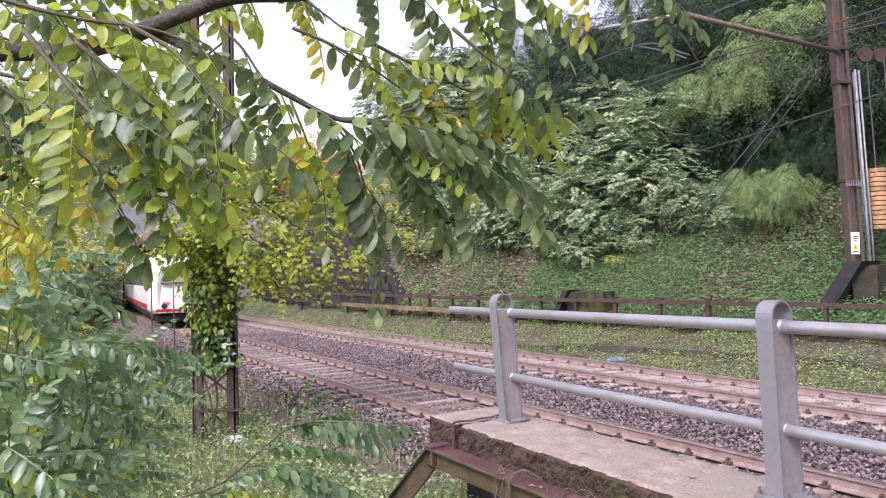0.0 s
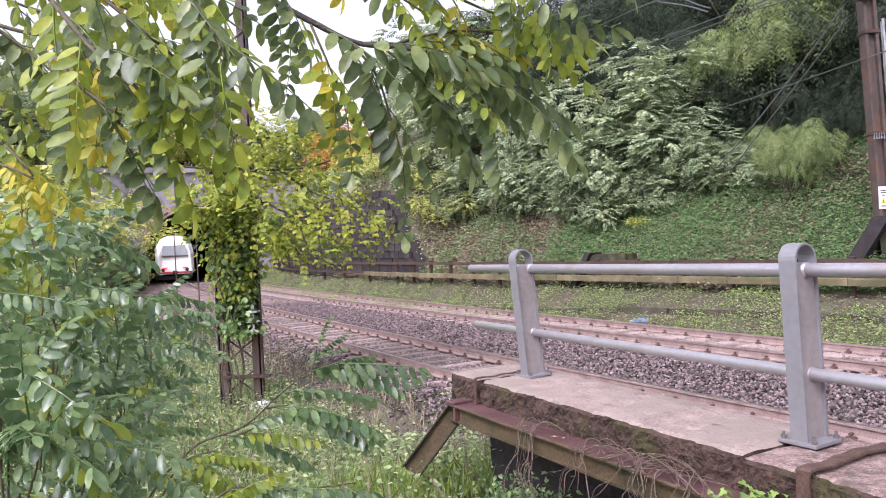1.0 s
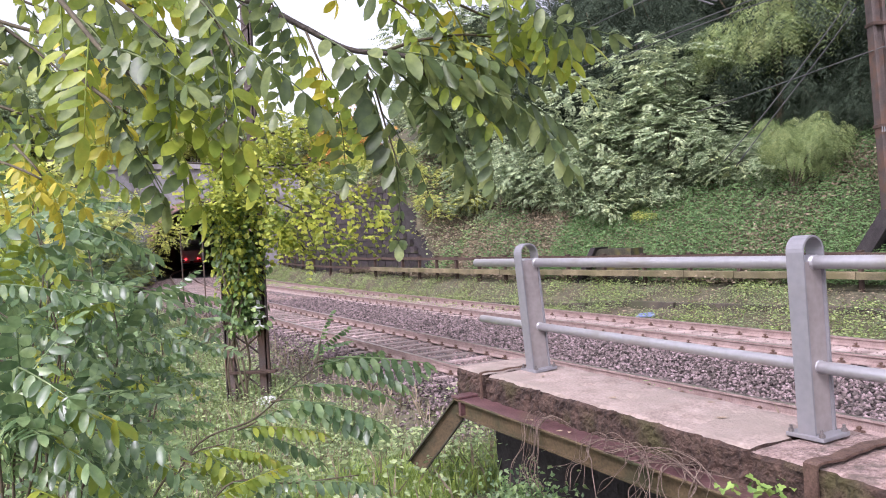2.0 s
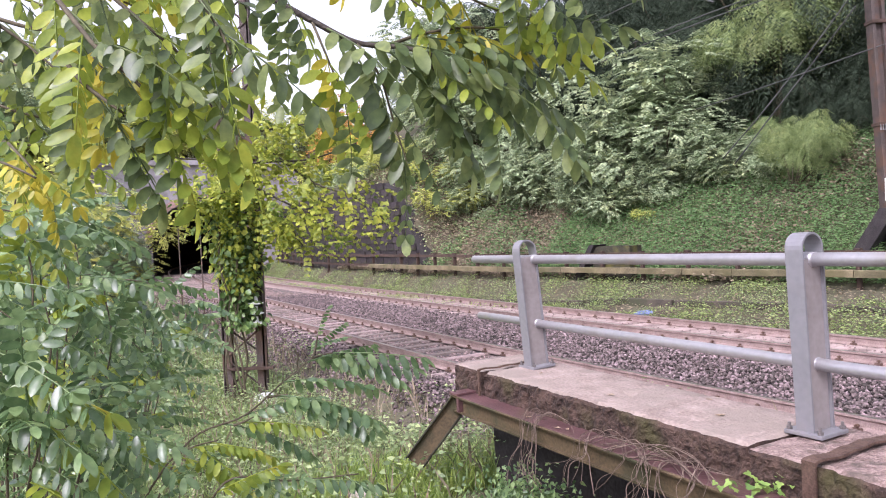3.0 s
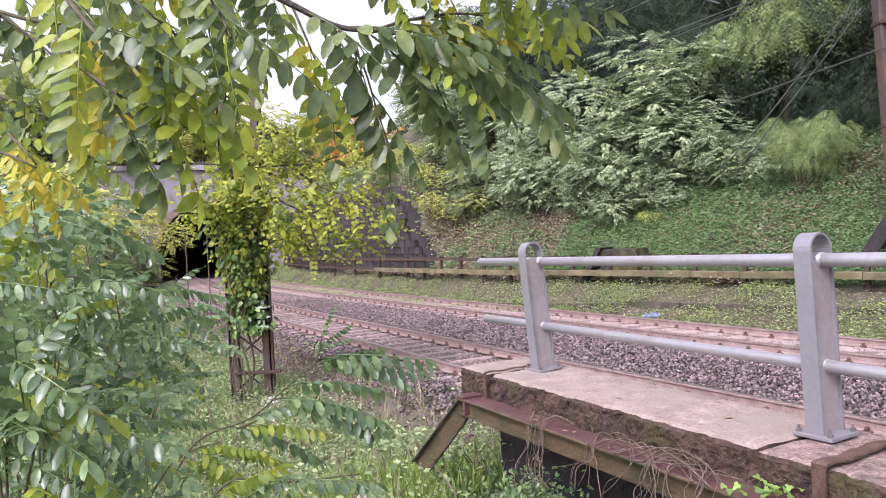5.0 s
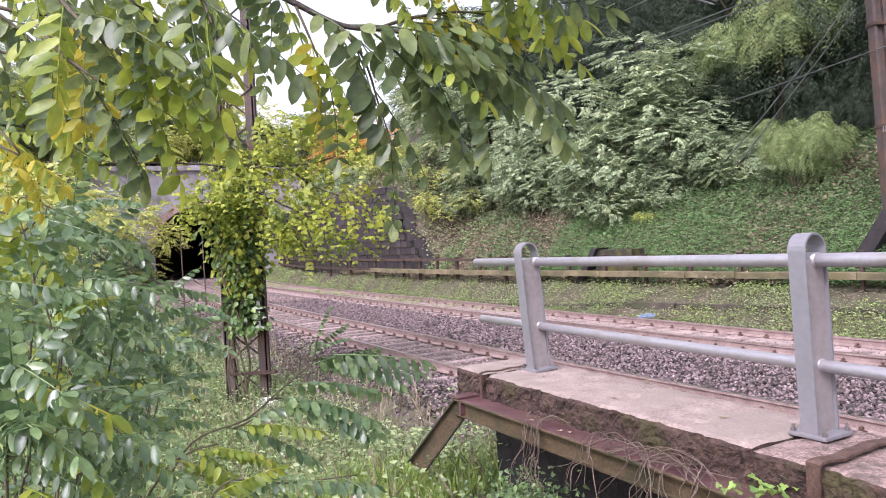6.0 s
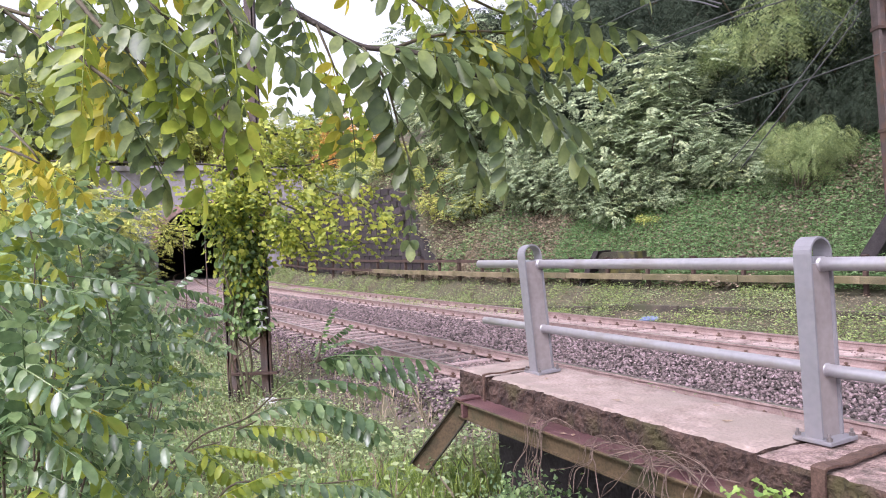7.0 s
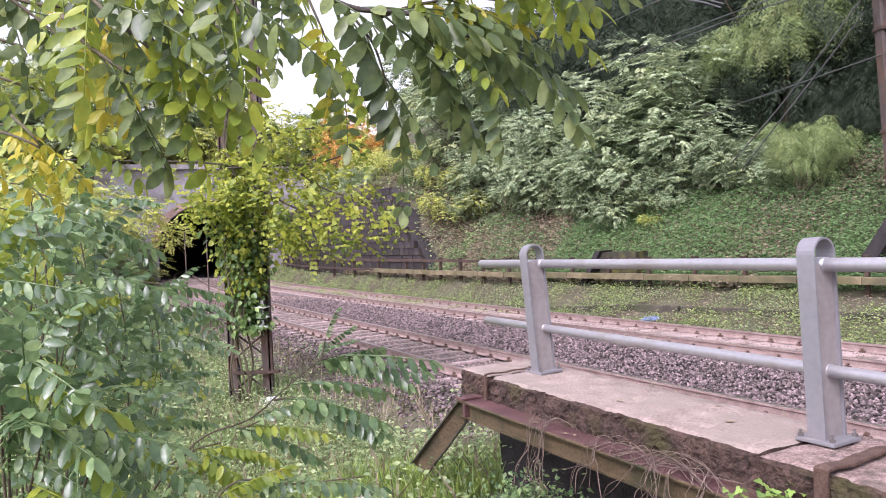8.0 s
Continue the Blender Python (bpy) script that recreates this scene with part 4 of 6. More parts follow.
def leaf_pose(base, way, roll, size):
    y = Vector(way).normalized()
    z = Vector((0, 0, 1)) - y * y.z
    z = z.normalized() if z.length > 0.05 else Vector((1, 0, 0))
    x = y.cross(z)
    return Matrix.Translation(base) @ Matrix((x, y, z)).transposed().to_4x4() @ pose(0, 0, 0, 0, roll, 0) @ Matrix.Scale(size, 4)


def bend(points, n=14):
    P = [Vector(p) for p in points]
    P = [2 * P[0] - P[1]] + P + [2 * P[-1] - P[-2]]
    out = []
    for i in range(1, len(P) - 2):
        for k in range(n // 2):
            t = k / (n // 2)
            a, b, c, d = P[i - 1], P[i], P[i + 1], P[i + 2]
            out.append(0.5 * ((2 * b) + (c - a) * t + (2 * a - 5 * b + 4 * c - d) * t * t + (3 * b - a - 3 * c + d) * t ** 3))
    out.append(P[-2])
    return out


SWAYING = []


def twig_with_leaves(tree, points, r0, r1, leaves, seed, size=(0.22, 0.30), pale=0.15, yellow=0.05, side=1.0, sag=0.35, sway=0, mat="twig", start=0.1, small=False):
    """One twig of a robinia with pinnate leaves set alternately along it."""
    rng = random.Random(seed)
    path = bend(points)
    n = len(path)
    o = path[0]
    tw = part("twig", Mesh().tube([p - o for p in path], [r0 + (r1 - r0) * k / (n - 1) for k in range(n)], 6).data("twig", M[mat], smooth=True), tree, Matrix.Translation(o))
    for k in range(leaves):
        t = start + (1 - start) * (k + rng.uniform(0.1, 0.9)) / leaves
        i = min(int(t * (n - 1)), n - 2)
        p = path[i].lerp(path[i + 1], t * (n - 1) - i) - o
        d = (path[i + 1] - path[i]).normalized()
        s = Vector((-d.z, 0, d.x)) if abs(d.y) < 0.8 else Vector((1, 0, 0))
        sg = 1 if k % 2 else -1
        way = d * rng.uniform(0.5, 0.9) + s * sg * side * rng.uniform(0.2, 0.6) + Vector((rng.uniform(0.1, 0.5), rng.uniform(-0.45, 0.45), -sag * rng.uniform(0.4, 1.6)))
        q = rng.random()
        me = rng.choice(LEAVES_YELLOW) if q < yellow else rng.choice(SMALL_PALE if small else LEAVES_PALE) if q < yellow + pale else rng.choice(SMALL if small else LEAVES)
        part("leaf", me, tw, leaf_pose(p, way, rng.uniform(-35, 35), rng.uniform(*size)))
    SWAYING.append((tw, sway, seed))
    return tw


def overhead_robinia():
    tree = empty("robinia_tree", pose(-3.2, -0.6, 0.35))
    tree_at = Vector((-3.2, -0.6, 0.35))
    tagged(tree, "black locust tree with drooping green and yellowing pinnate leaves", "tree")
    L = lambda pts: [Vector(p) - tree_at for p in pts]
    part("trunk", Mesh().tube(bend(L([(-3.2, -0.6, 0.2), (-3.1, -0.4, 1.4), (-2.9, 0.0, 2.6), (-2.6, 0.4, 3.6), (-2.5, 0.5, 5.0)])), [0.11 - 0.0025 * k for k in range(29)], 10).data("trunk", M["bark"], smooth=True), tree)
    part("limb", Mesh().tube(bend(L([(-2.9, 0.0, 2.55), (-1.9, 1.0, 2.60), (-1.003, 1.700, 2.829), (-0.835, 1.600, 2.792), (-0.655, 1.500, 2.785), (-0.483, 1.450, 2.830), (-0.366, 1.400, 2.843), (-0.206, 1.400, 2.850), (-0.020, 1.400, 2.917)])), [0.030 - 0.00038 * k for k in range(57)], 9).data("limb", M["bark"], smooth=True), tree)
    T = lambda *a, **k: twig_with_leaves(tree, L(a[0]), *a[1:], **k)
    # twigs hanging into view from the limb
    T([(-0.535, 1.500, 2.755), (-0.411, 1.460, 2.684), (-0.318, 1.440, 2.639), (-0.231, 1.440, 2.588), (-0.143, 1.440, 2.540), (-0.033, 1.450, 2.524), (0.068, 1.480, 2.488), (0.149, 1.500, 2.452)], 0.009, 0.003, 10, 101, sway=1, size=(0.22, 0.30), sag=0.55, pale=0.22, mat="bark", start=0.35)
    T([(-0.143, 1.440, 2.540), (-0.100, 1.420, 2.469), (-0.077, 1.420, 2.379), (-0.054, 1.430, 2.291)], 0.003, 0.0015, 3, 102, sway=1, size=(0.17, 0.22), sag=0.6, pale=0.30)
    T([(-0.088, 1.450, 2.533), (-0.009, 1.500, 2.569), (0.098, 1.520, 2.582), (0.195, 1.550, 2.574)], 0.004, 0.002, 5, 103, sway=1, size=(0.20, 0.26), sag=0.2, pale=0.22, side=0.6)
    T([(-0.071, 1.500, 2.729), (0.019, 1.500, 2.678), (0.123, 1.520, 2.628), (0.220, 1.550, 2.597)], 0.004, 0.002, 6, 104, sway=1, size=(0.18, 0.25), sag=0.3, pale=0.22, side=0.7)
    T([(0.105, 1.350, 2.705), (0.165, 1.350, 2.650), (0.207, 1.360, 2.620)], 0.004, 0.002, 3, 105, sway=1, size=(0.15, 0.18), sag=0.7, pale=0.22, yellow=0.1)
    T([(-0.233, 1.500, 2.759), (-0.153, 1.500, 2.721), (-0.074, 1.500, 2.671), (-0.007, 1.500, 2.621)], 0.004, 0.002, 4, 106, sway=1, size=(0.16, 0.21), sag=0.5, pale=0.50)
    T([(-0.463, 1.600, 2.992), (-0.348, 1.600, 2.926), (-0.232, 1.600, 2.859), (-0.130, 1.600, 2.778)], 0.004, 0.002, 4, 131, sway=1, size=(0.15, 0.2), sag=0.5, pale=0.50)
    T([(-0.143, 1.500, 2.973), (-0.022, 1.500, 2.897), (0.101, 1.500, 2.846), (0.200, 1.500, 2.795)], 0.005, 0.002, 8, 132, sway=1, size=(0.17, 0.23), sag=0.6, pale=0.22)
    T([(0.105, 1.500, 2.997), (0.203, 1.500, 2.908), (0.276, 1.500, 2.832), (0.328, 1.520, 2.762)], 0.004, 0.002, 6, 133, sway=1, size=(0.17, 0.22), sag=0.5, pale=0.22)
    T([(0.260, 1.400, 2.903), (0.377, 1.400, 2.867), (0.471, 1.400, 2.831), (0.541, 1.400, 2.806)], 0.004, 0.002, 5, 134, sway=1, size=(0.14, 0.18), sag=0.5, pale=0.22, yellow=0.05)
    T([(-0.843, 1.300, 2.781), (-0.719, 1.300, 2.738), (-0.595, 1.300, 2.704), (-0.470, 1.300, 2.682), (-0.366, 1.300, 2.638)], 0.005, 0.002, 7, 135, sway=2, size=(0.18, 0.24), sag=0.45, pale=0.4, yellow=0.05)
    T([(-1.142, 1.800, 3.052), (-0.945, 1.800, 2.992), (-0.747, 1.800, 2.962), (-0.576, 1.800, 2.902)], 0.005, 0.002, 9, 136, sway=2, size=(0.2, 0.28), sag=0.4, pale=0.5, yellow=0.05)
    T([(-0.551, 1.120, 2.527), (-0.514, 1.100, 2.485), (-0.477, 1.080, 2.444)], 0.003, 0.0015, 5, 141, sway=2, size=(0.13, 0.17), sag=0.5, pale=0.0, yellow=1.0)
    T([(-0.762, 1.300, 2.381), (-0.705, 1.250, 2.342), (-0.687, 1.250, 2.317)], 0.003, 0.0015, 3, 142, sway=2, size=(0.11, 0.14), sag=0.6, pale=0.0, yellow=1.0)
    T([(-1.463, 2.400, 3.396), (-1.203, 2.400, 3.299), (-0.941, 2.400, 3.220), (-0.678, 2.400, 3.101)], 0.006, 0.002, 10, 151, sway=2, size=(0.24, 0.32), sag=0.4, pale=0.6)
    T([(-1.621, 2.600, 3.176), (-1.381, 2.600, 3.070), (-1.140, 2.600, 2.984), (-0.898, 2.600, 2.877)], 0.006, 0.002, 9, 152, sway=2, size=(0.24, 0.32), sag=0.4, pale=0.7, yellow=0.05)
    T([(-0.969, 2.200, 3.358), (-0.761, 2.200, 3.250), (-0.553, 2.200, 3.195), (-0.378, 2.200, 3.122)], 0.006, 0.002, 7, 153, sway=1, size=(0.22, 0.28), sag=0.4, pale=0.5)
    # nearer cluster
    T([(-0.623, 1.150, 2.637), (-0.538, 1.080, 2.547), (-0.464, 1.020, 2.468), (-0.410, 1.000, 2.421), (-0.381, 1.000, 2.388)], 0.005, 0.002, 8, 111, sway=2, size=(0.16, 0.21), sag=0.45, pale=0.55, yellow=0.0)
    T([(-0.442, 1.100, 2.634), (-0.351, 1.050, 2.569), (-0.296, 1.020, 2.500), (-0.269, 1.000, 2.445)], 0.004, 0.002, 5, 112, sway=2, size=(0.15, 0.19), sag=0.5, pale=0.30)
    T([(-0.472, 1.000, 2.570), (-0.428, 1.000, 2.530), (-0.384, 1.000, 2.489), (-0.346, 1.020, 2.454)], 0.004, 0.002, 5, 113, sway=2, size=(0.15, 0.19), sag=0.45, pale=0.35)
    T([(-0.535, 1.050, 2.472), (-0.490, 1.020, 2.422), (-0.451, 1.000, 2.392), (-0.424, 1.000, 2.371)], 0.004, 0.002, 4, 114, sway=2, size=(0.14, 0.18), sag=0.7, pale=0.4, yellow=0.05)
    T([(-0.857, 1.300, 2.678), (-0.790, 1.300, 2.614), (-0.722, 1.300, 2.561), (-0.664, 1.300, 2.508)], 0.005, 0.002, 6, 115, sway=2, size=(0.17, 0.22), sag=0.3, pale=0.6, yellow=0.06)
    T([(-0.924, 1.400, 2.502), (-0.849, 1.400, 2.477), (-0.785, 1.400, 2.452), (-0.721, 1.400, 2.438)], 0.004, 0.002, 4, 116, sway=2, size=(0.15, 0.2), sag=0.2, pale=0.7)
    T([(-0.844, 1.300, 2.370), (-0.754, 1.250, 2.344), (-0.687, 1.200, 2.321), (-0.660, 1.200, 2.306)], 0.003, 0.002, 3, 117, sway=2, size=(0.09, 0.12), sag=0.5, pale=0.40, yellow=0.8)
    T([(-0.319, 1.250, 2.673), (-0.283, 1.250, 2.633), (-0.256, 1.250, 2.583), (-0.239, 1.250, 2.524)], 0.003, 0.0015, 3, 118, sway=1, size=(0.12, 0.16), sag=0.6, pale=0.50)
    T([(-0.951, 1.500, 2.815), (-0.814, 1.500, 2.774), (-0.700, 1.500, 2.734), (-0.597, 1.500, 2.683)], 0.005, 0.002, 7, 120, sway=2, size=(0.2, 0.26), sag=0.35, pale=0.5, yellow=0.05)
    T([(-0.997, 1.600, 2.722), (-0.875, 1.600, 2.680), (-0.764, 1.600, 2.662), (-0.667, 1.600, 2.621), (-0.595, 1.600, 2.568)], 0.005, 0.002, 6, 121, sway=2, size=(0.18, 0.25), sag=0.4, pale=0.45, yellow=0.04)
    T([(-0.737, 1.700, 2.862), (-0.623, 1.700, 2.778), (-0.533, 1.700, 2.721), (-0.458, 1.700, 2.652)], 0.005, 0.002, 5, 122, sway=2, size=(0.18, 0.24), sag=0.5, pale=0.50)
    T([(-1.219, 1.900, 2.729), (-1.089, 1.900, 2.679), (-0.973, 1.900, 2.644), (-0.873, 1.900, 2.566)], 0.005, 0.002, 7, 123, sway=2, size=(0.2, 0.26), sag=0.4, pale=0.7, yellow=0.04)
    T([(-0.231, 1.440, 2.588), (-0.208, 1.420, 2.528), (-0.188, 1.420, 2.473), (-0.158, 1.420, 2.405)], 0.003, 0.0015, 3, 124, sway=1, size=(0.15, 0.19), sag=0.6, pale=0.35)
    T([(-0.033, 1.450, 2.524), (-0.000, 1.460, 2.496), (0.032, 1.480, 2.453)], 0.003, 0.0015, 3, 125, sway=1, size=(0.14, 0.18), sag=0.5, pale=0.30)
    T([(-1.459, 2.200, 2.575), (-1.308, 2.200, 2.525), (-1.172, 2.200, 2.502), (-1.036, 2.200, 2.475)], 0.005, 0.002, 6, 126, sway=2, size=(0.2, 0.26), sag=0.25, pale=0.8, yellow=0.05)


overhead_robinia()


def sapling(name_at, stems, seed, label):
    tree = empty("robinia_sapling", Matrix.Translation(name_at))
    tagged(tree, label, "sapling", group="saplings beside the parapet")
    o = Vector(name_at)
    for k, (pts, n, size, pale, yel, sag, side) in enumerate(stems):
        twig_with_leaves(tree, [Vector(p) - o for p in pts], 0.0045, 0.002, n, seed + k, size=size, pale=pale, yellow=yel, sag=sag, side=side, sway=3, mat="twig", small=True)


sapling((-0.940, 2.300, 0.701), [
    ([(-0.940, 2.300, 0.701), (-0.990, 2.300, 1.158), (-0.846, 2.300, 1.513), (-0.643, 2.300, 1.609), (-0.531, 2.300, 1.697), (-0.428, 2.350, 1.774)], 6, (0.26, 0.33), 0.1, 0.0, 0.2, 0.5),
    ([(-0.681, 2.300, 1.578), (-0.638, 2.280, 1.595), (-0.603, 2.250, 1.614)], 1, (0.24, 0.26), 1.0, 0.0, 0.1, 0.2),
    ([(-0.569, 2.300, 1.663), (-0.532, 2.300, 1.668), (-0.496, 2.300, 1.670)], 3, (0.30, 0.34), 0.0, 0.0, 0.2, 0.3),
    ([(-0.428, 2.350, 1.774), (-0.399, 2.400, 1.776), (-0.362, 2.400, 1.782)], 4, (0.28, 0.33), 0.0, 0.0, 0.15, 0.4),
    ([(-0.428, 2.350, 1.774), (-0.424, 2.400, 1.803), (-0.415, 2.400, 1.840)], 4, (0.11, 0.15), 0.0, 0.0, 0.0, 0.6),
    ([(-0.814, 2.000, 0.969), (-0.735, 2.000, 1.282), (-0.631, 2.000, 1.494), (-0.454, 2.050, 1.475), (-0.267, 2.100, 1.471)], 7, (0.2, 0.27), 0.25, 0.0, 0.2, 0.6),
    ([(-0.895, 2.200, 0.851), (-0.938, 2.150, 1.308), (-0.841, 2.100, 1.506), (-0.756, 2.100, 1.568), (-0.673, 2.100, 1.589)], 8, (0.2, 0.27), 0.75, 0.1, 0.4, 0.7),
], 200, "young black locust with pinnate leaves beside the parapet")


def left_thicket():
    rng = random.Random(77)
    turn = pose(0, 0, 0, 89.27, 2.6, 0).to_3x3()

    def at(px, py, dd):
        v = turn @ Vector(((px - 784) / 1286.0, (441 - py) / 1286.0, -1))
        return Vector((0, 0, 2.15)) + v * (dd / v.y)
    for j, (bx, top, d, n) in enumerate([(-60, 330, 2.2, 4), (20, 340, 2.8, 4), (70, 350, 2.4, 4), (130, 380, 3.2, 4), (160, 500, 2.8, 3), (180, 620, 3.2, 3), (40, 600, 1.8, 3), (120, 680, 2.1, 3), (0, 520, 3.6, 4), (90, 440, 3.8, 4), (170, 420, 4.2, 4), (230, 470, 3.6, 4), (250, 570, 4.0, 3), (210, 540, 5.0, 4)]):
        base = at(bx, 1300, d)
        stems = []
        for i in range(n):
            x1 = bx + rng.uniform(-120, 60)
            y1 = top + rng.uniform(-20, 200)
            mid = (bx + (x1 - bx) * 0.4, (1100 + y1) / 2)
            dd = d + rng.uniform(-0.3, 0.5)
            stems.append(([base, at(*mid, d), at((mid[0] + x1) / 2 + 20, (mid[1] + y1) / 2 - 40, dd), at(x1, y1, dd), at(x1 + rng.uniform(40, 90), y1 + rng.uniform(-10, 50), dd)],
                          8, (0.24, 0.34), 0.14, 0.0, 0.3, 0.9))
        sapling(base, stems, 300 + 10 * j, "thicket of black locust shoots with grey-green pinnate leaves")


left_thicket()


# ---- shrubs and trees on the slopes ----
def crown_points(rng, n, shape, lumps, low=0.25, rad=1.0):
    """Places on the outside and inside of a lumpy crown, with outward directions."""
    c = [(np.array((rng.uniform(-0.55, 0.55), rng.uniform(-0.55, 0.55), rng.uniform(low, 1.0))) * shape, rng.uniform(0.20, 0.40) * rad) for _ in range(lumps)]
    pos, out = [], []
    for _ in range(n):
        o, r = c[rng.randrange(lumps)]
        while True:
            v = np.array((rng.uniform(-1, 1), rng.uniform(-1, 1), rng.uniform(-0.6, 1)))
            q = np.linalg.norm(v)
            if 0.2 < q < 1:
                break
        rr = r * (0.45 + 0.55 * q ** 0.3)
        pos.append(o + v / q * rr * np.array((1, 1, 0.75)))
        out.append(v / q)
    return np.array(pos), np.array(out), c


def fronds(rng, pos, ways, pairs, length, leaf, droop, loose=0.3):
    """Leaflets set in pairs along arching fronds: where they sit, point, face, and how long they are."""
    AP, AD, AN, AS = [], [], [], []
    for p, w in zip(pos, ways):
        w = np.asarray(w, float)
        w = w / max(np.linalg.norm(w), 1e-3)
        s = np.cross(w, (0, 0, 1))
        s /= max(np.linalg.norm(s), 1e-3)
        up = np.cross(s, w)
        ln = length * rng.uniform(0.7, 1.25)
        for k in range(pairs):
            t = (k + 0.5) / pairs
            b = p + w * ln * t - np.array((0, 0, droop * 0.5 * ln * t * t))
            for sg in (-1, 1):
                AP.append(b)
                AD.append(s * sg * 0.85 + w * 0.45 + np.array((0, 0, -0.2 - 0.3 * rng.random())))
                AN.append(up + np.array((rng.uniform(-1, 1), rng.uniform(-1, 1), rng.uniform(-0.5, 0.5))) * loose)
                AS.append(leaf * rng.uniform(0.75, 1.2) * (1.1 - 0.5 * t))
    return np.array(AP), np.array(AD), np.array(AN), np.array(AS)


def plant_kind(seed, mat, template, sprays, pairs, spray_len, leaf, lumps, shape=(1, 1, 1), droop=0.4, low=0.25, loose=0.3, rad=1.0):
    """Stem meshes and crown mesh of one kind of shrub, about 1.4 high."""
    rng = random.Random(seed)
    pos, out, lumpc = crown_points(rng, sprays, np.array(shape), lumps, low, rad)
    ways = [np.array((o[0] + rng.uniform(-0.5, 0.5), o[1] + rng.uniform(-0.5, 0.5), 0.45 * o[2] - droop * rng.uniform(0.2, 1.2))) for o in out]
    crown = leaves_mesh("crown", template, *fronds(rng, pos, ways, pairs, spray_len, leaf, droop, loose), mat)
    st = []
    for o, r in lumpc[:6]:
        m = Mesh().tube(bend([(0, 0, -0.12), (o[0] * 0.25, o[1] * 0.25, o[2] * 0.45), tuple(o)]), [0.022 - 0.0012 * k for k in range(15)], 6)
        st.append(m.data("stem", M["twig"], smooth=True))
    return st, crown


def plant(kind, name, label, category, group):
    st, crown = kind
    ob = empty(name)
    tagged(ob, label, category, group=group)
    for s in st:
        part("stem", s, ob)
    part("crown", crown, ob)
    return ob


def gh(x, y):
    return float(ground_z(np.array([x]), np.array([y]))[0])


def planted(protos, spots):
    """Copies of plants at (x, y, height, kind), turned at random."""
    rng = random.Random(9)
    for x, y, h, k in spots:
        ob = protos[k]
        m = pose(x, y, gh(x, y) - 0.05, rng.uniform(-6, 6), rng.uniform(-6, 6), rng.uniform(0, 360))
        c = copy_thing(ob, m)
        s = h / 1.4
        c.scale = (s * rng.uniform(0.9, 1.15), s * rng.uniform(0.9, 1.15), s)


SHRUBS = [plant(plant_kind(500 + k, M["leaf_slope"], RHOMB, 820, 6, 0.15, 0.052, (12, 16, 14)[k], droop=0.3, loose=0.5, rad=(0.8, 0.6, 0.75)[k], shape=((0.8, 0.8, 1), (0.5, 0.5, 1.15), (0.95, 0.95, 0.85))[k]), "slope_shrub", "bushy shrub with pale green pinnate leaves on the slope", "shrub", "shrubs on the cutting slope") for k in range(3)]
BAMBOOS = [plant(plant_kind(520 + k, M["leaf_bamboo"], NARROW, (700, 1000)[k], 7, 0.17, 0.056, (11, 9)[k], droop=1.2, low=(0.3, 0.62)[k], loose=0.5, shape=((0.65, 0.65, 1), (0.5, 0.5, 1.1))[k], rad=(0.5, 0.65)[k]), "drooping_tree", "tree with drooping narrow pale green leaves", "tree", "trees on the cutting slope") for k in range(2)]
DARKS = [plant(plant_kind(540 + k, M["leaf_dark"], NARROW, 800, 7, 0.20, 0.058, 11, droop=0.9, loose=0.5, rad=0.8, shape=(0.8, 0.8, 1)), "dark_tree", "green tree high on the slope, leaves coloured dark to suggest shade", "tree", "trees on the cutting slope") for k in range(3)]
BRIGHTS = [plant(plant_kind(560 + k, M["leaf_bright"], RHOMB, 420, 5, 0.17, 0.065, 9, droop=0.3, loose=0.7), "yellowing_tree", "yellow-green autumn tree above the tunnel", "tree", "trees above the tunnel") for k in range(2)]
AUTUMN = [plant(plant_kind(580, M["leaf_autumn"], RHOMB, 300, 5, 0.17, 0.06, 7, loose=0.7), "autumn_tree", "orange autumn tree above the retaining wall", "tree", "trees above the tunnel")]
PROTOS = SHRUBS + BAMBOOS + DARKS + BRIGHTS + AUTUMN


def by_view(px, depth):
    return (px - 784) / 1284.0 * depth, depth


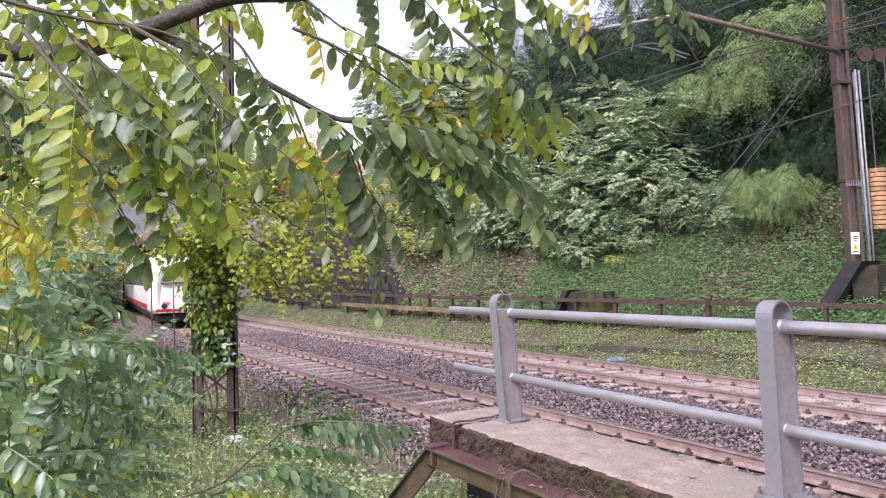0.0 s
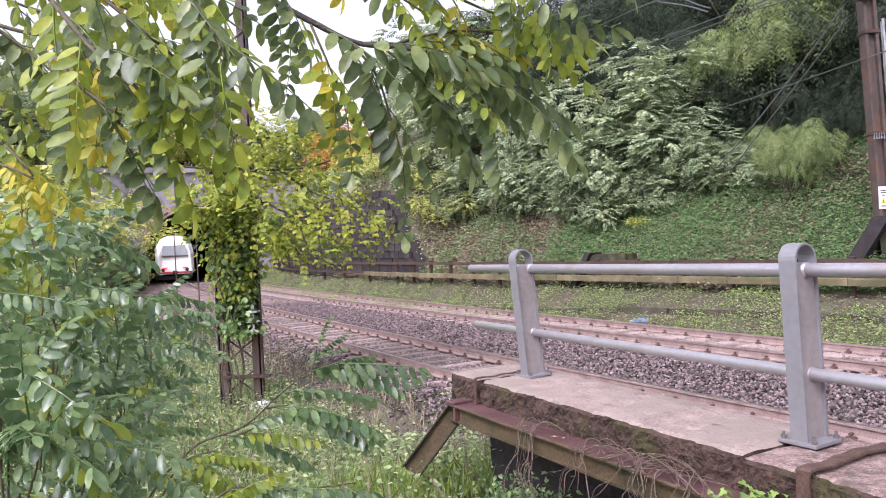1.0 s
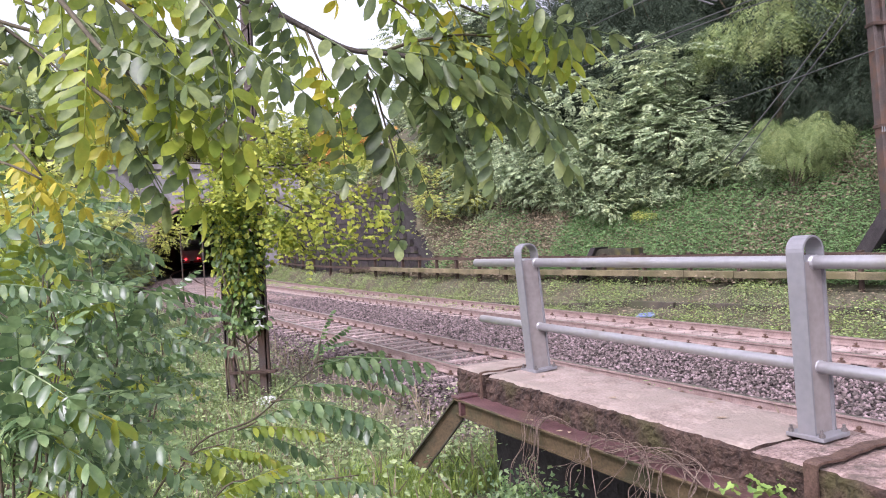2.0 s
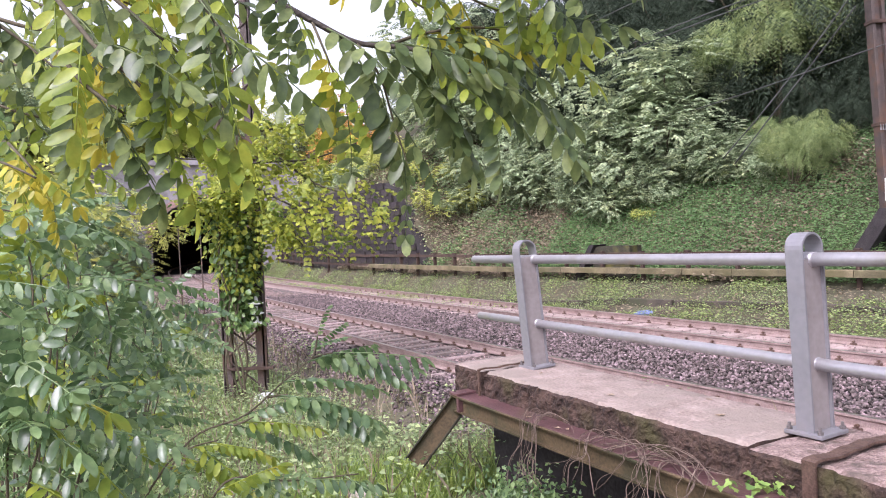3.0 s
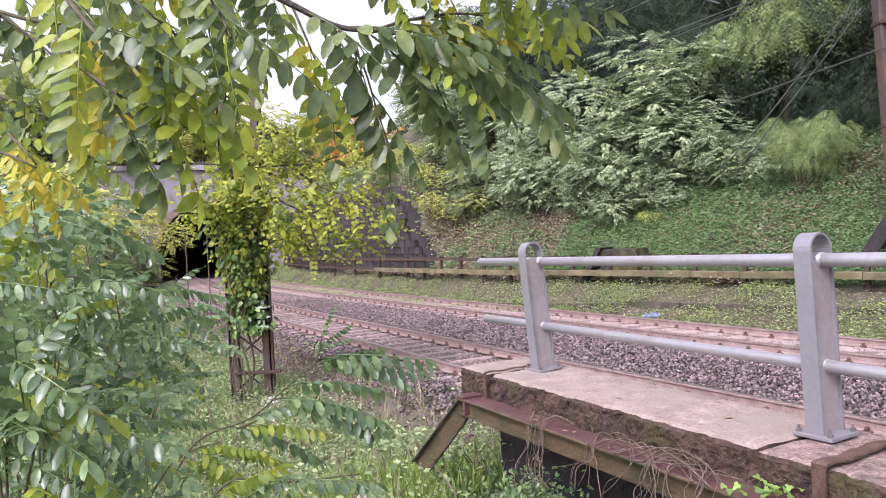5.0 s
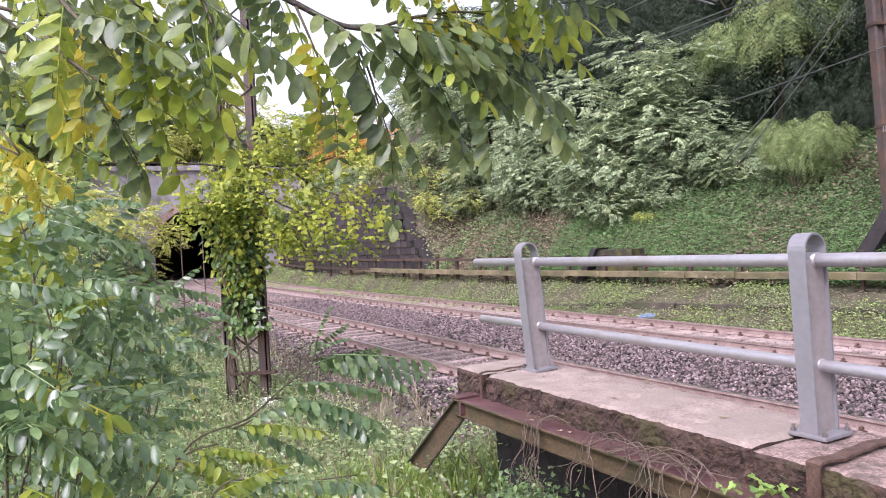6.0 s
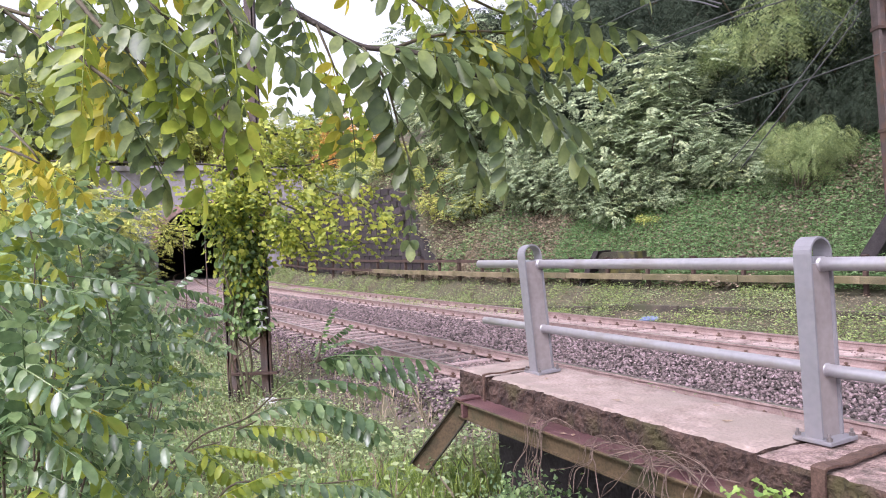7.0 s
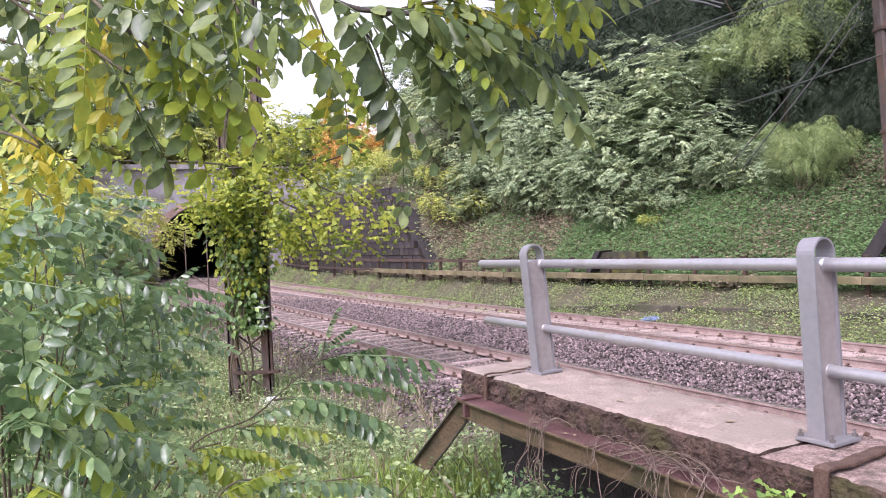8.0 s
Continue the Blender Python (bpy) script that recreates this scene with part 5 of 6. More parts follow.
def slope_plants():
    rng = random.Random(31)
    spots = []

    def at(px, depth, h, k):
        x, y = by_view(px, depth)
        spots.append((x, y, h, k))
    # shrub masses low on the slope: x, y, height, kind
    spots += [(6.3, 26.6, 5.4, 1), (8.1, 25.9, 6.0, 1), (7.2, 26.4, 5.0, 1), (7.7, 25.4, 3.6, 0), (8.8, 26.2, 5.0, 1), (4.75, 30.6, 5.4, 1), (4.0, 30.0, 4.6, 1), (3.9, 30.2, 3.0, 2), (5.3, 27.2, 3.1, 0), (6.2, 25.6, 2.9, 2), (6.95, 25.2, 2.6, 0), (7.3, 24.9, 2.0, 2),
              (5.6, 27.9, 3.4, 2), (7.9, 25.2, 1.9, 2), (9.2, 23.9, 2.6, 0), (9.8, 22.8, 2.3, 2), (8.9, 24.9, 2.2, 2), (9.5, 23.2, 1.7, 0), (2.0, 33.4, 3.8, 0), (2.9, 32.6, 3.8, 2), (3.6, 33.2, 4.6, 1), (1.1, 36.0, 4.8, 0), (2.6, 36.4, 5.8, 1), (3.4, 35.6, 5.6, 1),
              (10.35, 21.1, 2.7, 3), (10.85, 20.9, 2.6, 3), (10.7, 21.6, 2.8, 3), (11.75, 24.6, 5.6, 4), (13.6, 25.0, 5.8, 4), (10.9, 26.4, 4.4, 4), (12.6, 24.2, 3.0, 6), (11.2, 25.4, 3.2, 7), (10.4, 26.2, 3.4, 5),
              # dark kinds 5 to 7 paint the shade of the slope's hollow
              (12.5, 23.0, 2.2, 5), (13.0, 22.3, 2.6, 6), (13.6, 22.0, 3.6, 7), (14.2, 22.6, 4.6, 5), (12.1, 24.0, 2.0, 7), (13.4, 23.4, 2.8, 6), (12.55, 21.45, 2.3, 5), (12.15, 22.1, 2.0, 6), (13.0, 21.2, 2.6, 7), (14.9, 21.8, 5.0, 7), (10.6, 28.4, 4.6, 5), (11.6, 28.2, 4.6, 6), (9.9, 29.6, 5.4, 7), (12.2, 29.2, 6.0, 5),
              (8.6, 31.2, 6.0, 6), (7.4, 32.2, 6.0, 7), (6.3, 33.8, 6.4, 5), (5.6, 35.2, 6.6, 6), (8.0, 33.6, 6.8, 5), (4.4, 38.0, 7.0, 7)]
    for k in range(34):
        p, d, r = fence_at(rng.uniform(14, FENCE_LEN - 27))
        q = p + r * rng.uniform(1.0, 6.5)
        spots.append((q.x, q.y, rng.uniform(0.4, 0.9), rng.choice((0, 1, 2, 2))))
    at(808, 33.0, 2.4, 8)
    at(1145, 24.4, 0.8, 8)
    # trees with shade-dark leaf colour filling the top of the slope
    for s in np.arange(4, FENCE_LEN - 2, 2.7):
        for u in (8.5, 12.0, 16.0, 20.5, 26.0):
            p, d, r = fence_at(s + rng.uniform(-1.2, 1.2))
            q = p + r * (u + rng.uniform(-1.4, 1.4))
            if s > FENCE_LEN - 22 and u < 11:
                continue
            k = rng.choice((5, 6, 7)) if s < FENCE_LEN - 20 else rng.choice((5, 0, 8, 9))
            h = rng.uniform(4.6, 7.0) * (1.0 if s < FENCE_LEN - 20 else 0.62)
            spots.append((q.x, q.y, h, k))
    # low growth on the wall's top and the ends of the slope
    for s in np.arange(FENCE_LEN - 31, FENCE_LEN, 1.6):
        p, d, r = fence_at(s)
        q = p + r * rng.uniform(1.9, 3.6)
        spots.append((q.x, q.y, rng.uniform(1.2, 2.2), rng.choice((0, 2, 8, 9))))
    # over the tunnel and along the left bank
    for u in np.arange(-34, 26, 3.0):
        for st in (3.0, 8.0, 15.0, 24.0):
            q = MOUTH + TN * (u + rng.uniform(-1.2, 1.2)) + TD * (st + rng.uniform(-1, 1))
            spots.append((q.x, q.y, rng.uniform(1.6, 3.4) + 0.04 * st, rng.choice((8, 9, 8, 0, 8)) if u < 12 else rng.choice((5, 0, 8))))
    for k in range(46):
        y = rng.uniform(20, 60)
        x = -0.42 * y - rng.uniform(5.5, 24)
        spots.append((x, y, rng.uniform(1.6, 4.0), rng.choice((8, 9, 0, 1, 8))))
    for px, d, h, k in [(-190, 17, 7.0, 8), (-90, 25, 7.5, 9), (-20, 34, 7.5, 8), (60, 45, 8.0, 9), (110, 54, 7.0, 8), (0, 60, 10.0, 8), (150, 61, 4.5, 9), (190, 58, 2.6, 0), (185, 46, 4.2, 0), (130, 40, 5.0, 1), (215, 55, 3.4, 0), (243, 57.5, 2.8, 1), (185, 55, 5.0, 1), (140, 53, 7.5, 0), (95, 48, 8.0, 2), (165, 60, 9.0, 2), (60, 30, 5.0, 1), (10, 24, 5.0, 2), (-120, 40, 9.0, 9)]:
        at(px, d, h, k)
    for u, st, h in [(-9, 2.5, 4.6), (-6, 3.5, 5.0), (-3, 2.5, 4.4), (0, 4, 5.0), (3, 3, 4.6), (6, 4, 5.2), (9, 5, 5.4), (-12, 4, 5.4), (12, 6, 5.6), (-1, 9, 6.0), (5, 10, 6.4)]:
        q = MOUTH + TN * u + TD * st
        spots.append((q.x, q.y, h, rng.choice((8, 9, 8, 0))))
    for px, d, h, k in [(820, 40, 7.0, 1), (900, 40, 6.5, 2), (870, 42, 8.0, 2), (790, 46, 7.5, 0), (125, 46, 8.5, 8), (170, 51, 8.5, 1), (205, 54, 7.5, 1), (235, 57, 6.5, 8), (85, 42, 8.0, 1), (20, 64, 13.0, 0), (90, 66, 12.0, 8), (150, 68, 12.0, 2), (215, 66, 11.0, 0), (280, 69, 12.5, 8), (345, 67, 10.5, 1), (400, 70, 10.0, 8), (-60, 62, 13.0, 8), (60, 58, 11.0, 1), (470, 70, 7.5, 9), (560, 70, 7.0, 0)]:
        at(px, d, h, k)
    for x, y, h in [(-9.0, 62.0, 6.4), (-6.5, 55.0, 4.4), (-8.0, 68.0, 7.0)]:
        spots.append((x, y, h, 10))
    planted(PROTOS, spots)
    # the patterns themselves take a place on the slope too
    for k, ob in enumerate(PROTOS):
        x, y = (-30.0 - 2.6 * k, 66.0 + 3 * (k % 3))
        ob.matrix_basis = pose(x, y, gh(x, y) - 0.05, 0, 0, 40 * k)
        ob.scale = (2.4, 2.4, 2.4)


slope_plants()


# ---- ground cover ----
def cover(name, label, category, n, region, template, mat, size, seed, lift=0.02, lean=0.5, upright=0.0, ok=None):
    rng = np.random.default_rng(seed)
    X, Y = region(rng, n)
    if ok is not None:
        keep = ok(X, Y, rng)
        X, Y = X[keep], Y[keep]
    a_ = -((X - PC.x) * PD.x + (Y - PC.y) * PD.y)
    b_ = (X - PC.x) * PN.x + (Y - PC.y) * PN.y
    clear = ~((a_ > 0.1) & (a_ < 9.6) & (b_ > -0.3) & (b_ < 1.0))
    X, Y = X[clear], Y[clear]
    Z = ground_z(X, Y)
    e = 0.15
    gx = (ground_height(X + e, Y) - ground_height(X - e, Y)) / (2 * e)
    gy = (ground_height(X, Y + e) - ground_height(X, Y - e)) / (2 * e)
    gx, gy = np.clip(gx, -1.5, 1.5), np.clip(gy, -1.5, 1.5)
    nrm = np.stack([-gx, -gy, np.ones_like(gx)], 1)
    nrm /= np.linalg.norm(nrm, axis=1, keepdims=True)
    a = rng.uniform(0, 2 * np.pi, len(X))
    d = np.stack([np.cos(a), np.sin(a), np.zeros_like(a)], 1) * (1 - upright) + np.array((0, 0, 1.0)) * upright + rng.normal(0, 0.15, (len(X), 3))
    nn = nrm + rng.normal(0, lean, (len(X), 3))
    s = rng.uniform(size[0], size[1], len(X))
    P = np.stack([X, Y, Z], 1) + nrm * (lift + rng.uniform(0, 1, len(X))[:, None] * lift * 3)
    ob = new(name, leaves_mesh(name, template, P, d, nn, s, mat))
    tagged(ob, label, category, kind="stuff")
    return ob


def fence_band(s0, s1, u0, u1):
    def region(rng, n):
        s = rng.uniform(s0, s1, n)
        u = u0 + (u1 - u0) * rng.uniform(0, 1, n) ** 1.2
        i = np.clip((s * 2).astype(int), 0, len(FENCE) - 2)
        d = FENCE[i + 1] - FENCE[i]
        d /= np.hypot(d[:, 0], d[:, 1])[:, None]
        p = FENCE[i] + d * (s - i * 0.5)[:, None]
        return p[:, 0] + d[:, 1] * u, p[:, 1] - d[:, 0] * u
    return region


def patchy(scale, cut, seed, flip=False):
    def ok(X, Y, rng):
        v = np.array([noise.noise(Vector((x * scale, y * scale, seed))) for x, y in zip(X, Y)])
        v = v + rng.normal(0, 0.12, len(X))
        return (v < cut) if flip else (v > cut)
    return ok


cover("ivy_cover", "dense green ivy covering the cutting slope", "ivy", 400000, fence_band(4, 38, 0.4, 10.5), RHOMB, M["leaf_ivy"], (0.055, 0.105), 1, 0.11, 0.75, ok=patchy(0.45, -0.8, 2.0))
cover("dry_bramble", "brown dry bramble and dead stems on the slope", "undergrowth", 52000, fence_band(29, FENCE_LEN - 22, 0.3, 6.0), RHOMB, M["leaf_dry"], (0.07, 0.16), 2, 0.06, 0.8, upright=0.25, ok=patchy(0.4, 0.25, 2.0, True))


def two_patches(rng, n):
    k = rng.integers(0, 2, n)
    return np.where(k, 8.9, 11.9) + rng.normal(0, 1, n) * np.where(k, 0.9, 0.35), np.where(k, 20.0, 20.6) + rng.normal(0, 1, n) * np.where(k, 0.6, 0.8)


cover("dry_bramble", "reddish brown dry bramble among the ivy", "undergrowth", 3500, two_patches, RHOMB, M["leaf_dry"], (0.07, 0.15), 42, 0.10, 0.8, upright=0.25)
cover("slope_creeper", "thin green creeper over the dry slope", "undergrowth", 34000, fence_band(36, FENCE_LEN - 24, 0.8, 10.5), RHOMB, M["leaf_ivy"], (0.07, 0.15), 12, 0.10, 0.75, ok=patchy(0.5, -0.05, 4.0))
cover("wall_weeds", "pale dry growth creeping on the slope over the wall", "undergrowth", 14000, fence_band(FENCE_LEN - 33, FENCE_LEN, 1.0, 5.5), RHOMB, M["weed"], (0.10, 0.2), 3, 0.08, 0.8)


def line_band(line, y0, y1, u0, u1):
    def region(rng, n):
        L = np.asarray(line)
        idx = np.where((L[:, 1] > y0) & (L[:, 1] < y1))[0]
        i = rng.choice(idx[:-1], n)
        d = L[i + 1] - L[i]
        d /= np.hypot(d[:, 0], d[:, 1])[:, None]
        u = rng.uniform(u0, u1, n)
        p = L[i] + d * rng.uniform(0, 0.5, n)[:, None]
        return p[:, 0] + d[:, 1] * u, p[:, 1] - d[:, 0] * u
    return region


cover("verge_grass", "short green grass and weeds on the track verge", "grass", 46000, line_band(FENCE, 8, 60, -3.1, 0.1), BLADE, M["verge"], (0.06, 0.20), 4, 0.0, 0.6, upright=0.7, ok=patchy(0.7, 0.05, 7.0))
cover("verge_weeds", "low leafy weeds along the track verge", "weeds", 90000, line_band(FENCE, 8, 60, -2.9, 0.1), RHOMB, M["verge"], (0.03, 0.08), 5, 0.06, 0.8, ok=patchy(0.9, 0.06, 9.0))
cover("bank_grass", "tall green grass on the low ground beside the track", "grass", 80000, line_band(NEAR, 5.5, 34, -8.5, -2.7), BLADE, M["grass"], (0.14, 0.40), 6, 0.0, 0.6, upright=0.78)
cover("bank_weeds", "leafy green weeds on the low ground beside the track", "weeds", 100000, line_band(NEAR, 5.0, 40, -9.0, -2.55), RHOMB, M["weed"], (0.03, 0.085), 7, 0.13, 0.8)


def bright_patch(rng, n):
    return rng.normal(-0.95, 0.75, n), rng.normal(6.4, 0.7, n)


M["lush"] = leaf_material("lush_grass_blade", (0.25, 0.36, 0.08), (0.44, 0.54, 0.16), 0.4, 0.5, 0.45)
cover("lush_grass", "bright fresh green grass among the weeds", "grass", 26000, bright_patch, BLADE, M["lush"], (0.10, 0.28), 17, 0.0, 0.6, upright=0.8)
cover("shoulder_weeds", "thin weeds growing through the ballast shoulder", "weeds", 16000, line_band(NEAR, 6.0, 36, -3.6, -1.7), RHOMB, M["weed"], (0.03, 0.08), 46, 0.12, 0.8, ok=patchy(1.2, 0.05, 21.0))
cover("dry_stalks", "dry straw-coloured stalks among the weeds", "undergrowth", 7000, line_band(NEAR, 5.5, 30, -8.0, -2.0), BLADE, M["leaf_dry"], (0.25, 0.6), 18, 0.0, 0.5, upright=0.85)
cover("verge_creeper", "grey-green low weeds spreading over the verge", "weeds", 70000, line_band(FENCE, 8, 60, -3.0, 0.1), RHOMB, M["weed"], (0.03, 0.075), 45, 0.04, 0.8, ok=patchy(0.6, 0.0, 15.0))
cover("verge_litter", "brown dead leaves and stalks on the verge", "leaf litter", 26000, line_band(FENCE, 8, 60, -3.0, 0.1), RHOMB, M["leaf_dry"], (0.04, 0.10), 19, 0.02, 0.6)
cover("bank_undergrowth", "tangled undergrowth on the bank", "undergrowth", 30000, line_band(NEAR, 10, 60, -24, -6.0), BROAD, M["leaf_bright"], (0.10, 0.22), 8, 0.15, 0.7)


def gravel(name, n, line, y0, y1, u0, u1, size, seed, z0, mat=M["stone"]):
    """Crushed stones lying on the bed."""
    rng = np.random.default_rng(seed)
    X, Y = line_band(line, y0, y1, u0, u1)(rng, n)
    u1d, _ = along(NEAR, X, Y)
    u2d, _ = along(FAR, X, Y)
    Z = np.where((u1d < -1.75), -0.21 + (u1d + 1.75) * 0.45, z0)
    Z = np.where((u2d > 1.75), -0.21 - (u2d - 1.75) * 0.4, Z)
    keep = (np.abs(np.abs(u1d) - 0.753) > 0.10) & (np.abs(np.abs(u2d) - 0.753) > 0.10)
    X, Y, Z = X[keep], Y[keep], Z[keep]
    n = len(X)
    base = np.array([(0, 0, 0.75), (0.9, 0.1, 0.1), (0.2, 0.85, -0.05), (-0.8, 0.45, 0.15), (-0.6, -0.75, -0.1), (0.45, -0.8, 0.12), (0, 0, -0.7)])
    tri = np.array([(0, 1, 2), (0, 2, 3), (0, 3, 4), (0, 4, 5), (0, 5, 1), (6, 2, 1), (6, 3, 2), (6, 4, 3), (6, 5, 4), (6, 1, 5)])
    V = base[None] * (1 + rng.normal(0, 0.22, (n, 7, 1))) * rng.uniform(size[0], size[1], (n, 1, 1))
    a, b = rng.uniform(0, 6.28, n), rng.normal(0, 0.7, n)
    ca, sa, cb, sb = np.cos(a), np.sin(a), np.cos(b), np.sin(b)
    O = np.zeros(n)
    R = np.stack([np.stack([ca, -sa * cb, sa * sb], 1), np.stack([sa, ca * cb, -ca * sb], 1), np.stack([O, sb, cb], 1)], 1)
    V = np.einsum("nij,nkj->nki", R, V)
    V += np.stack([X, Y, Z + rng.uniform(-0.01, 0.03, n)], 1)[:, None]
    Fq = (tri[None] + (np.arange(n) * 7)[:, None, None]).reshape(-1, 3)
    ob = new(name, fast_mesh(name, V.reshape(-1, 3), Fq, mat))
    return tagged(ob, "crushed grey-purple ballast stones between and beside the rails", "gravel", kind="stuff")


gravel("ballast_stones", 38000, NEAR, 4.5, 30, 0.85, 4.4, (0.018, 0.048), 11, -0.20)
gravel("ballast_stones", 13000, NEAR, 4.5, 34, -0.7, 0.7, (0.02, 0.042), 12, -0.215, M["dusty_stone"])
gravel("ballast_stones", 22000, NEAR, 6.0, 34, -3.3, -0.8, (0.02, 0.045), 13, -0.20)
gravel("ballast_stones", 12000, FAR, 6.0, 34, 0.8, 2.4, (0.02, 0.045), 14, -0.20)
gravel("ballast_stones", 26000, NEAR, 30, 58, -2.8, 4.2, (0.03, 0.055), 15, -0.225, M["dusty_stone"])
gravel("ballast_stones", 2600, FAR, 8.0, 44, -0.7, 0.7, (0.012, 0.024), 16, -0.165, M["dusty_stone"])


# ---- masts, wires and small things ----
def right_mast():
    base, tip = Vector((11.02, 17.5, 0.45)), Vector((10.62, 17.5, 10.2))
    top = empty("catenary_mast", Matrix.Translation(base))
    tagged(top, "brown steel catenary mast with tension weights and warning sign", "catenary mast")
    up = (tip - base).normalized()
    ax = lambda h: up * h
    H = (tip - base).length
    for dx, w, d in ((-0.125, 0.08, 0.28), (0.125, 0.08, 0.28)):
        ch = Mesh().add([ax(h) + Vector((dx + sx * w / 2, sy * d / 2, 0)) for h in (0, H) for sx, sy in ((-1, -1), (1, -1), (1, 1), (-1, 1))], [(3, 2, 1, 0), (4, 5, 6, 7), (0, 1, 5, 4), (1, 2, 6, 5), (2, 3, 7, 6), (3, 0, 4, 7)])
        part("channel", ch.data("channel", M["mast"], bevel=0.008), top)
    web = Mesh().add([ax(h) + Vector((sx * 0.083, sy * 0.04, 0)) for h in (0, H) for sx, sy in ((-1, -1), (1, -1), (1, 1), (-1, 1))], [(0, 1, 5, 4), (1, 2, 6, 5), (2, 3, 7, 6), (3, 0, 4, 7)])
    part("web", web.data("web", M["mast"]), top)
    part("footing", Mesh().box((0, 0, 0.05), (0.8, 0.8, 0.35), taper=0.9).data("footing", M["trough"], bevel=0.02), top)
    for h in (3.85, 6.3, 7.15):
        part("band", Mesh().box(ax(h), (0.38, 0.35, 0.09)).data("band", M["fence"], bevel=0.01), top)
    for k in range(7):
        part("spike", Mesh().box(ax(3.80) + Vector((-0.18 + k * 0.06, -0.19, -0.03)), (0.03, 0.02, 0.14), taper=0.3).data("spike", M["grey_pipe"]), top)
    sign = part("sign", Mesh().box(ax(2.28) + Vector((-0.06, -0.15, 0)), (0.22, 0.012, 0.54)).data("sign", M["white"], bevel=0.003), top, None, "white enamel electricity warning sign")
    c = ax(2.28) + Vector((-0.06, -0.159, 0))
    part("triangle", Mesh().add([c + Vector((-0.08, 0, -0.14)), c + Vector((0.08, 0, -0.14)), c + Vector((0, 0, 0.0)), c + Vector((-0.08, 0.006, -0.14)), c + Vector((0.08, 0.006, -0.14)), c + Vector((0, 0.006, 0.0))], [(0, 1, 2), (5, 4, 3), (0, 3, 4, 1), (1, 4, 5, 2), (2, 5, 3, 0)]).data("triangle", M["yellow"]), sign, None, "yellow warning triangle")
    part("bolt_mark", Mesh().box(c + Vector((0, -0.004, -0.095)), (0.018, 0.004, 0.07)).data("bolt_mark", M["black"]), sign)
    for z, w in ((0.17, 0.13), (0.12, 0.13), (0.06, 0.09), (-0.2, 0.15)):
        part("text_bar", Mesh().box(c + Vector((0, -0.002, z)), (w, 0.004, 0.022)).data("text_bar", M["black"]), sign)
    for dx, r, y in ((0.30, 0.03, -0.12), (0.44, 0.025, -0.05), (0.40, 0.02, 0.12)):
        part("conduit", Mesh().tube([Vector((dx, y, 0)), ax(6.6) + Vector((dx, y, 0))], r, 8).data("conduit", M["grey_pipe"], smooth=True), top, None, "pale grey conduit")
    # tension weights hang on guide rods beside the mast
    disc = Mesh().tube([(0, 0, 0), (0, 0, 0.10)], 0.20, 18).data("weight", M["weight"], bevel=0.012)
    for j, dx in enumerate((0.62, 1.06)):
        rod = part("weight_rod", Mesh().tube([Vector((dx, 0, 2.4)), Vector((dx - 0.2, 0, 6.9))], 0.018, 8).data("weight_rod", M["cable"]), top)
        for k in range(13):
            part("weight", disc, rod, pose(dx - 0.005 * k, 0, 2.62 + k * 0.118, 0, 0, 30 * k))
        wheel = Mesh().tube([(0, -0.04, 0), (0, 0.04, 0)], 0.19, 24).tube([(0, -0.05, 0), (0, 0.05, 0)], 0.06, 10)
        part("pulley", wheel.data("pulley", M["fence"]), top, Matrix.Translation((dx - 0.25, 0.05 * j, 7.0)), "rusty tension pulley wheel")
    arm_to = Vector((5.92, 15.5, 7.85)) - base
    part("bracket_arm", Mesh().tube([ax(7.05) + Vector((-0.1, -0.15, 0)), arm_to], 0.055, 10).data("bracket_arm", M["root"], smooth=True), top, None, "pale tubular bracket arm")
    part("tie_rod", Mesh().tube([ax(9.2) + Vector((-0.1, -0.15, 0)), arm_to * 0.8 + ax(1.6)], 0.02, 8).data("tie_rod", M["cable"]), top)
    part("steady_arm", Mesh().tube([arm_to + Vector((0, 0, -0.05)), arm_to + Vector((-1.6, 0.6, -0.15))], 0.03, 8).data("steady_arm", M["grey_pipe"]), top)


right_mast()


def wire(points, r, label="dark overhead line wire above the tracks"):
    ob = new("overhead_wire", Mesh().tube(bend(points, 10), r, 5).data("overhead_wire", M["cable"], smooth=True))
    tagged(ob, label, "wire", group="overhead wires")


def wires():
    wire([(10.381, 13.000, 7.578), (10.677, 17.000, 8.172), (8.886, 22.000, 8.571), (4.640, 34.000, 8.903), (-7.612, 58.000, 7.910)], 0.019)
    wire([(10.374, 13.000, 7.417), (10.669, 17.000, 7.964), (8.880, 22.000, 8.394), (4.633, 34.000, 8.633), (-7.616, 58.000, 7.639)], 0.019)
    wire([(11.718, 17.400, 6.456), (10.524, 17.600, 6.093), (9.003, 24.000, 5.952), (4.818, 36.000, 5.595)], 0.016)
    wire([(10.131, 17.200, 7.476), (9.435, 18.000, 6.270), (8.662, 19.000, 4.980), (7.939, 20.000, 3.864)], 0.016)
    wire([(10.233, 17.400, 7.139), (9.838, 18.200, 6.310), (9.065, 19.200, 5.004), (8.339, 20.200, 3.713)], 0.016)
    wire([(11.908, 17.400, 8.231), (10.917, 17.400, 8.026)], 0.02)
    wire([(6.544, 30.000, 10.481), (6.475, 20.000, 8.534), (6.183, 15.600, 6.924)], 0.02, "pale steady cable of the overhead line")
    wire([(6.474, 20.000, 8.501), (6.187, 17.000, 7.427), (6.117, 15.600, 6.849)], 0.02, "pale steady cable of the overhead line")


wires()


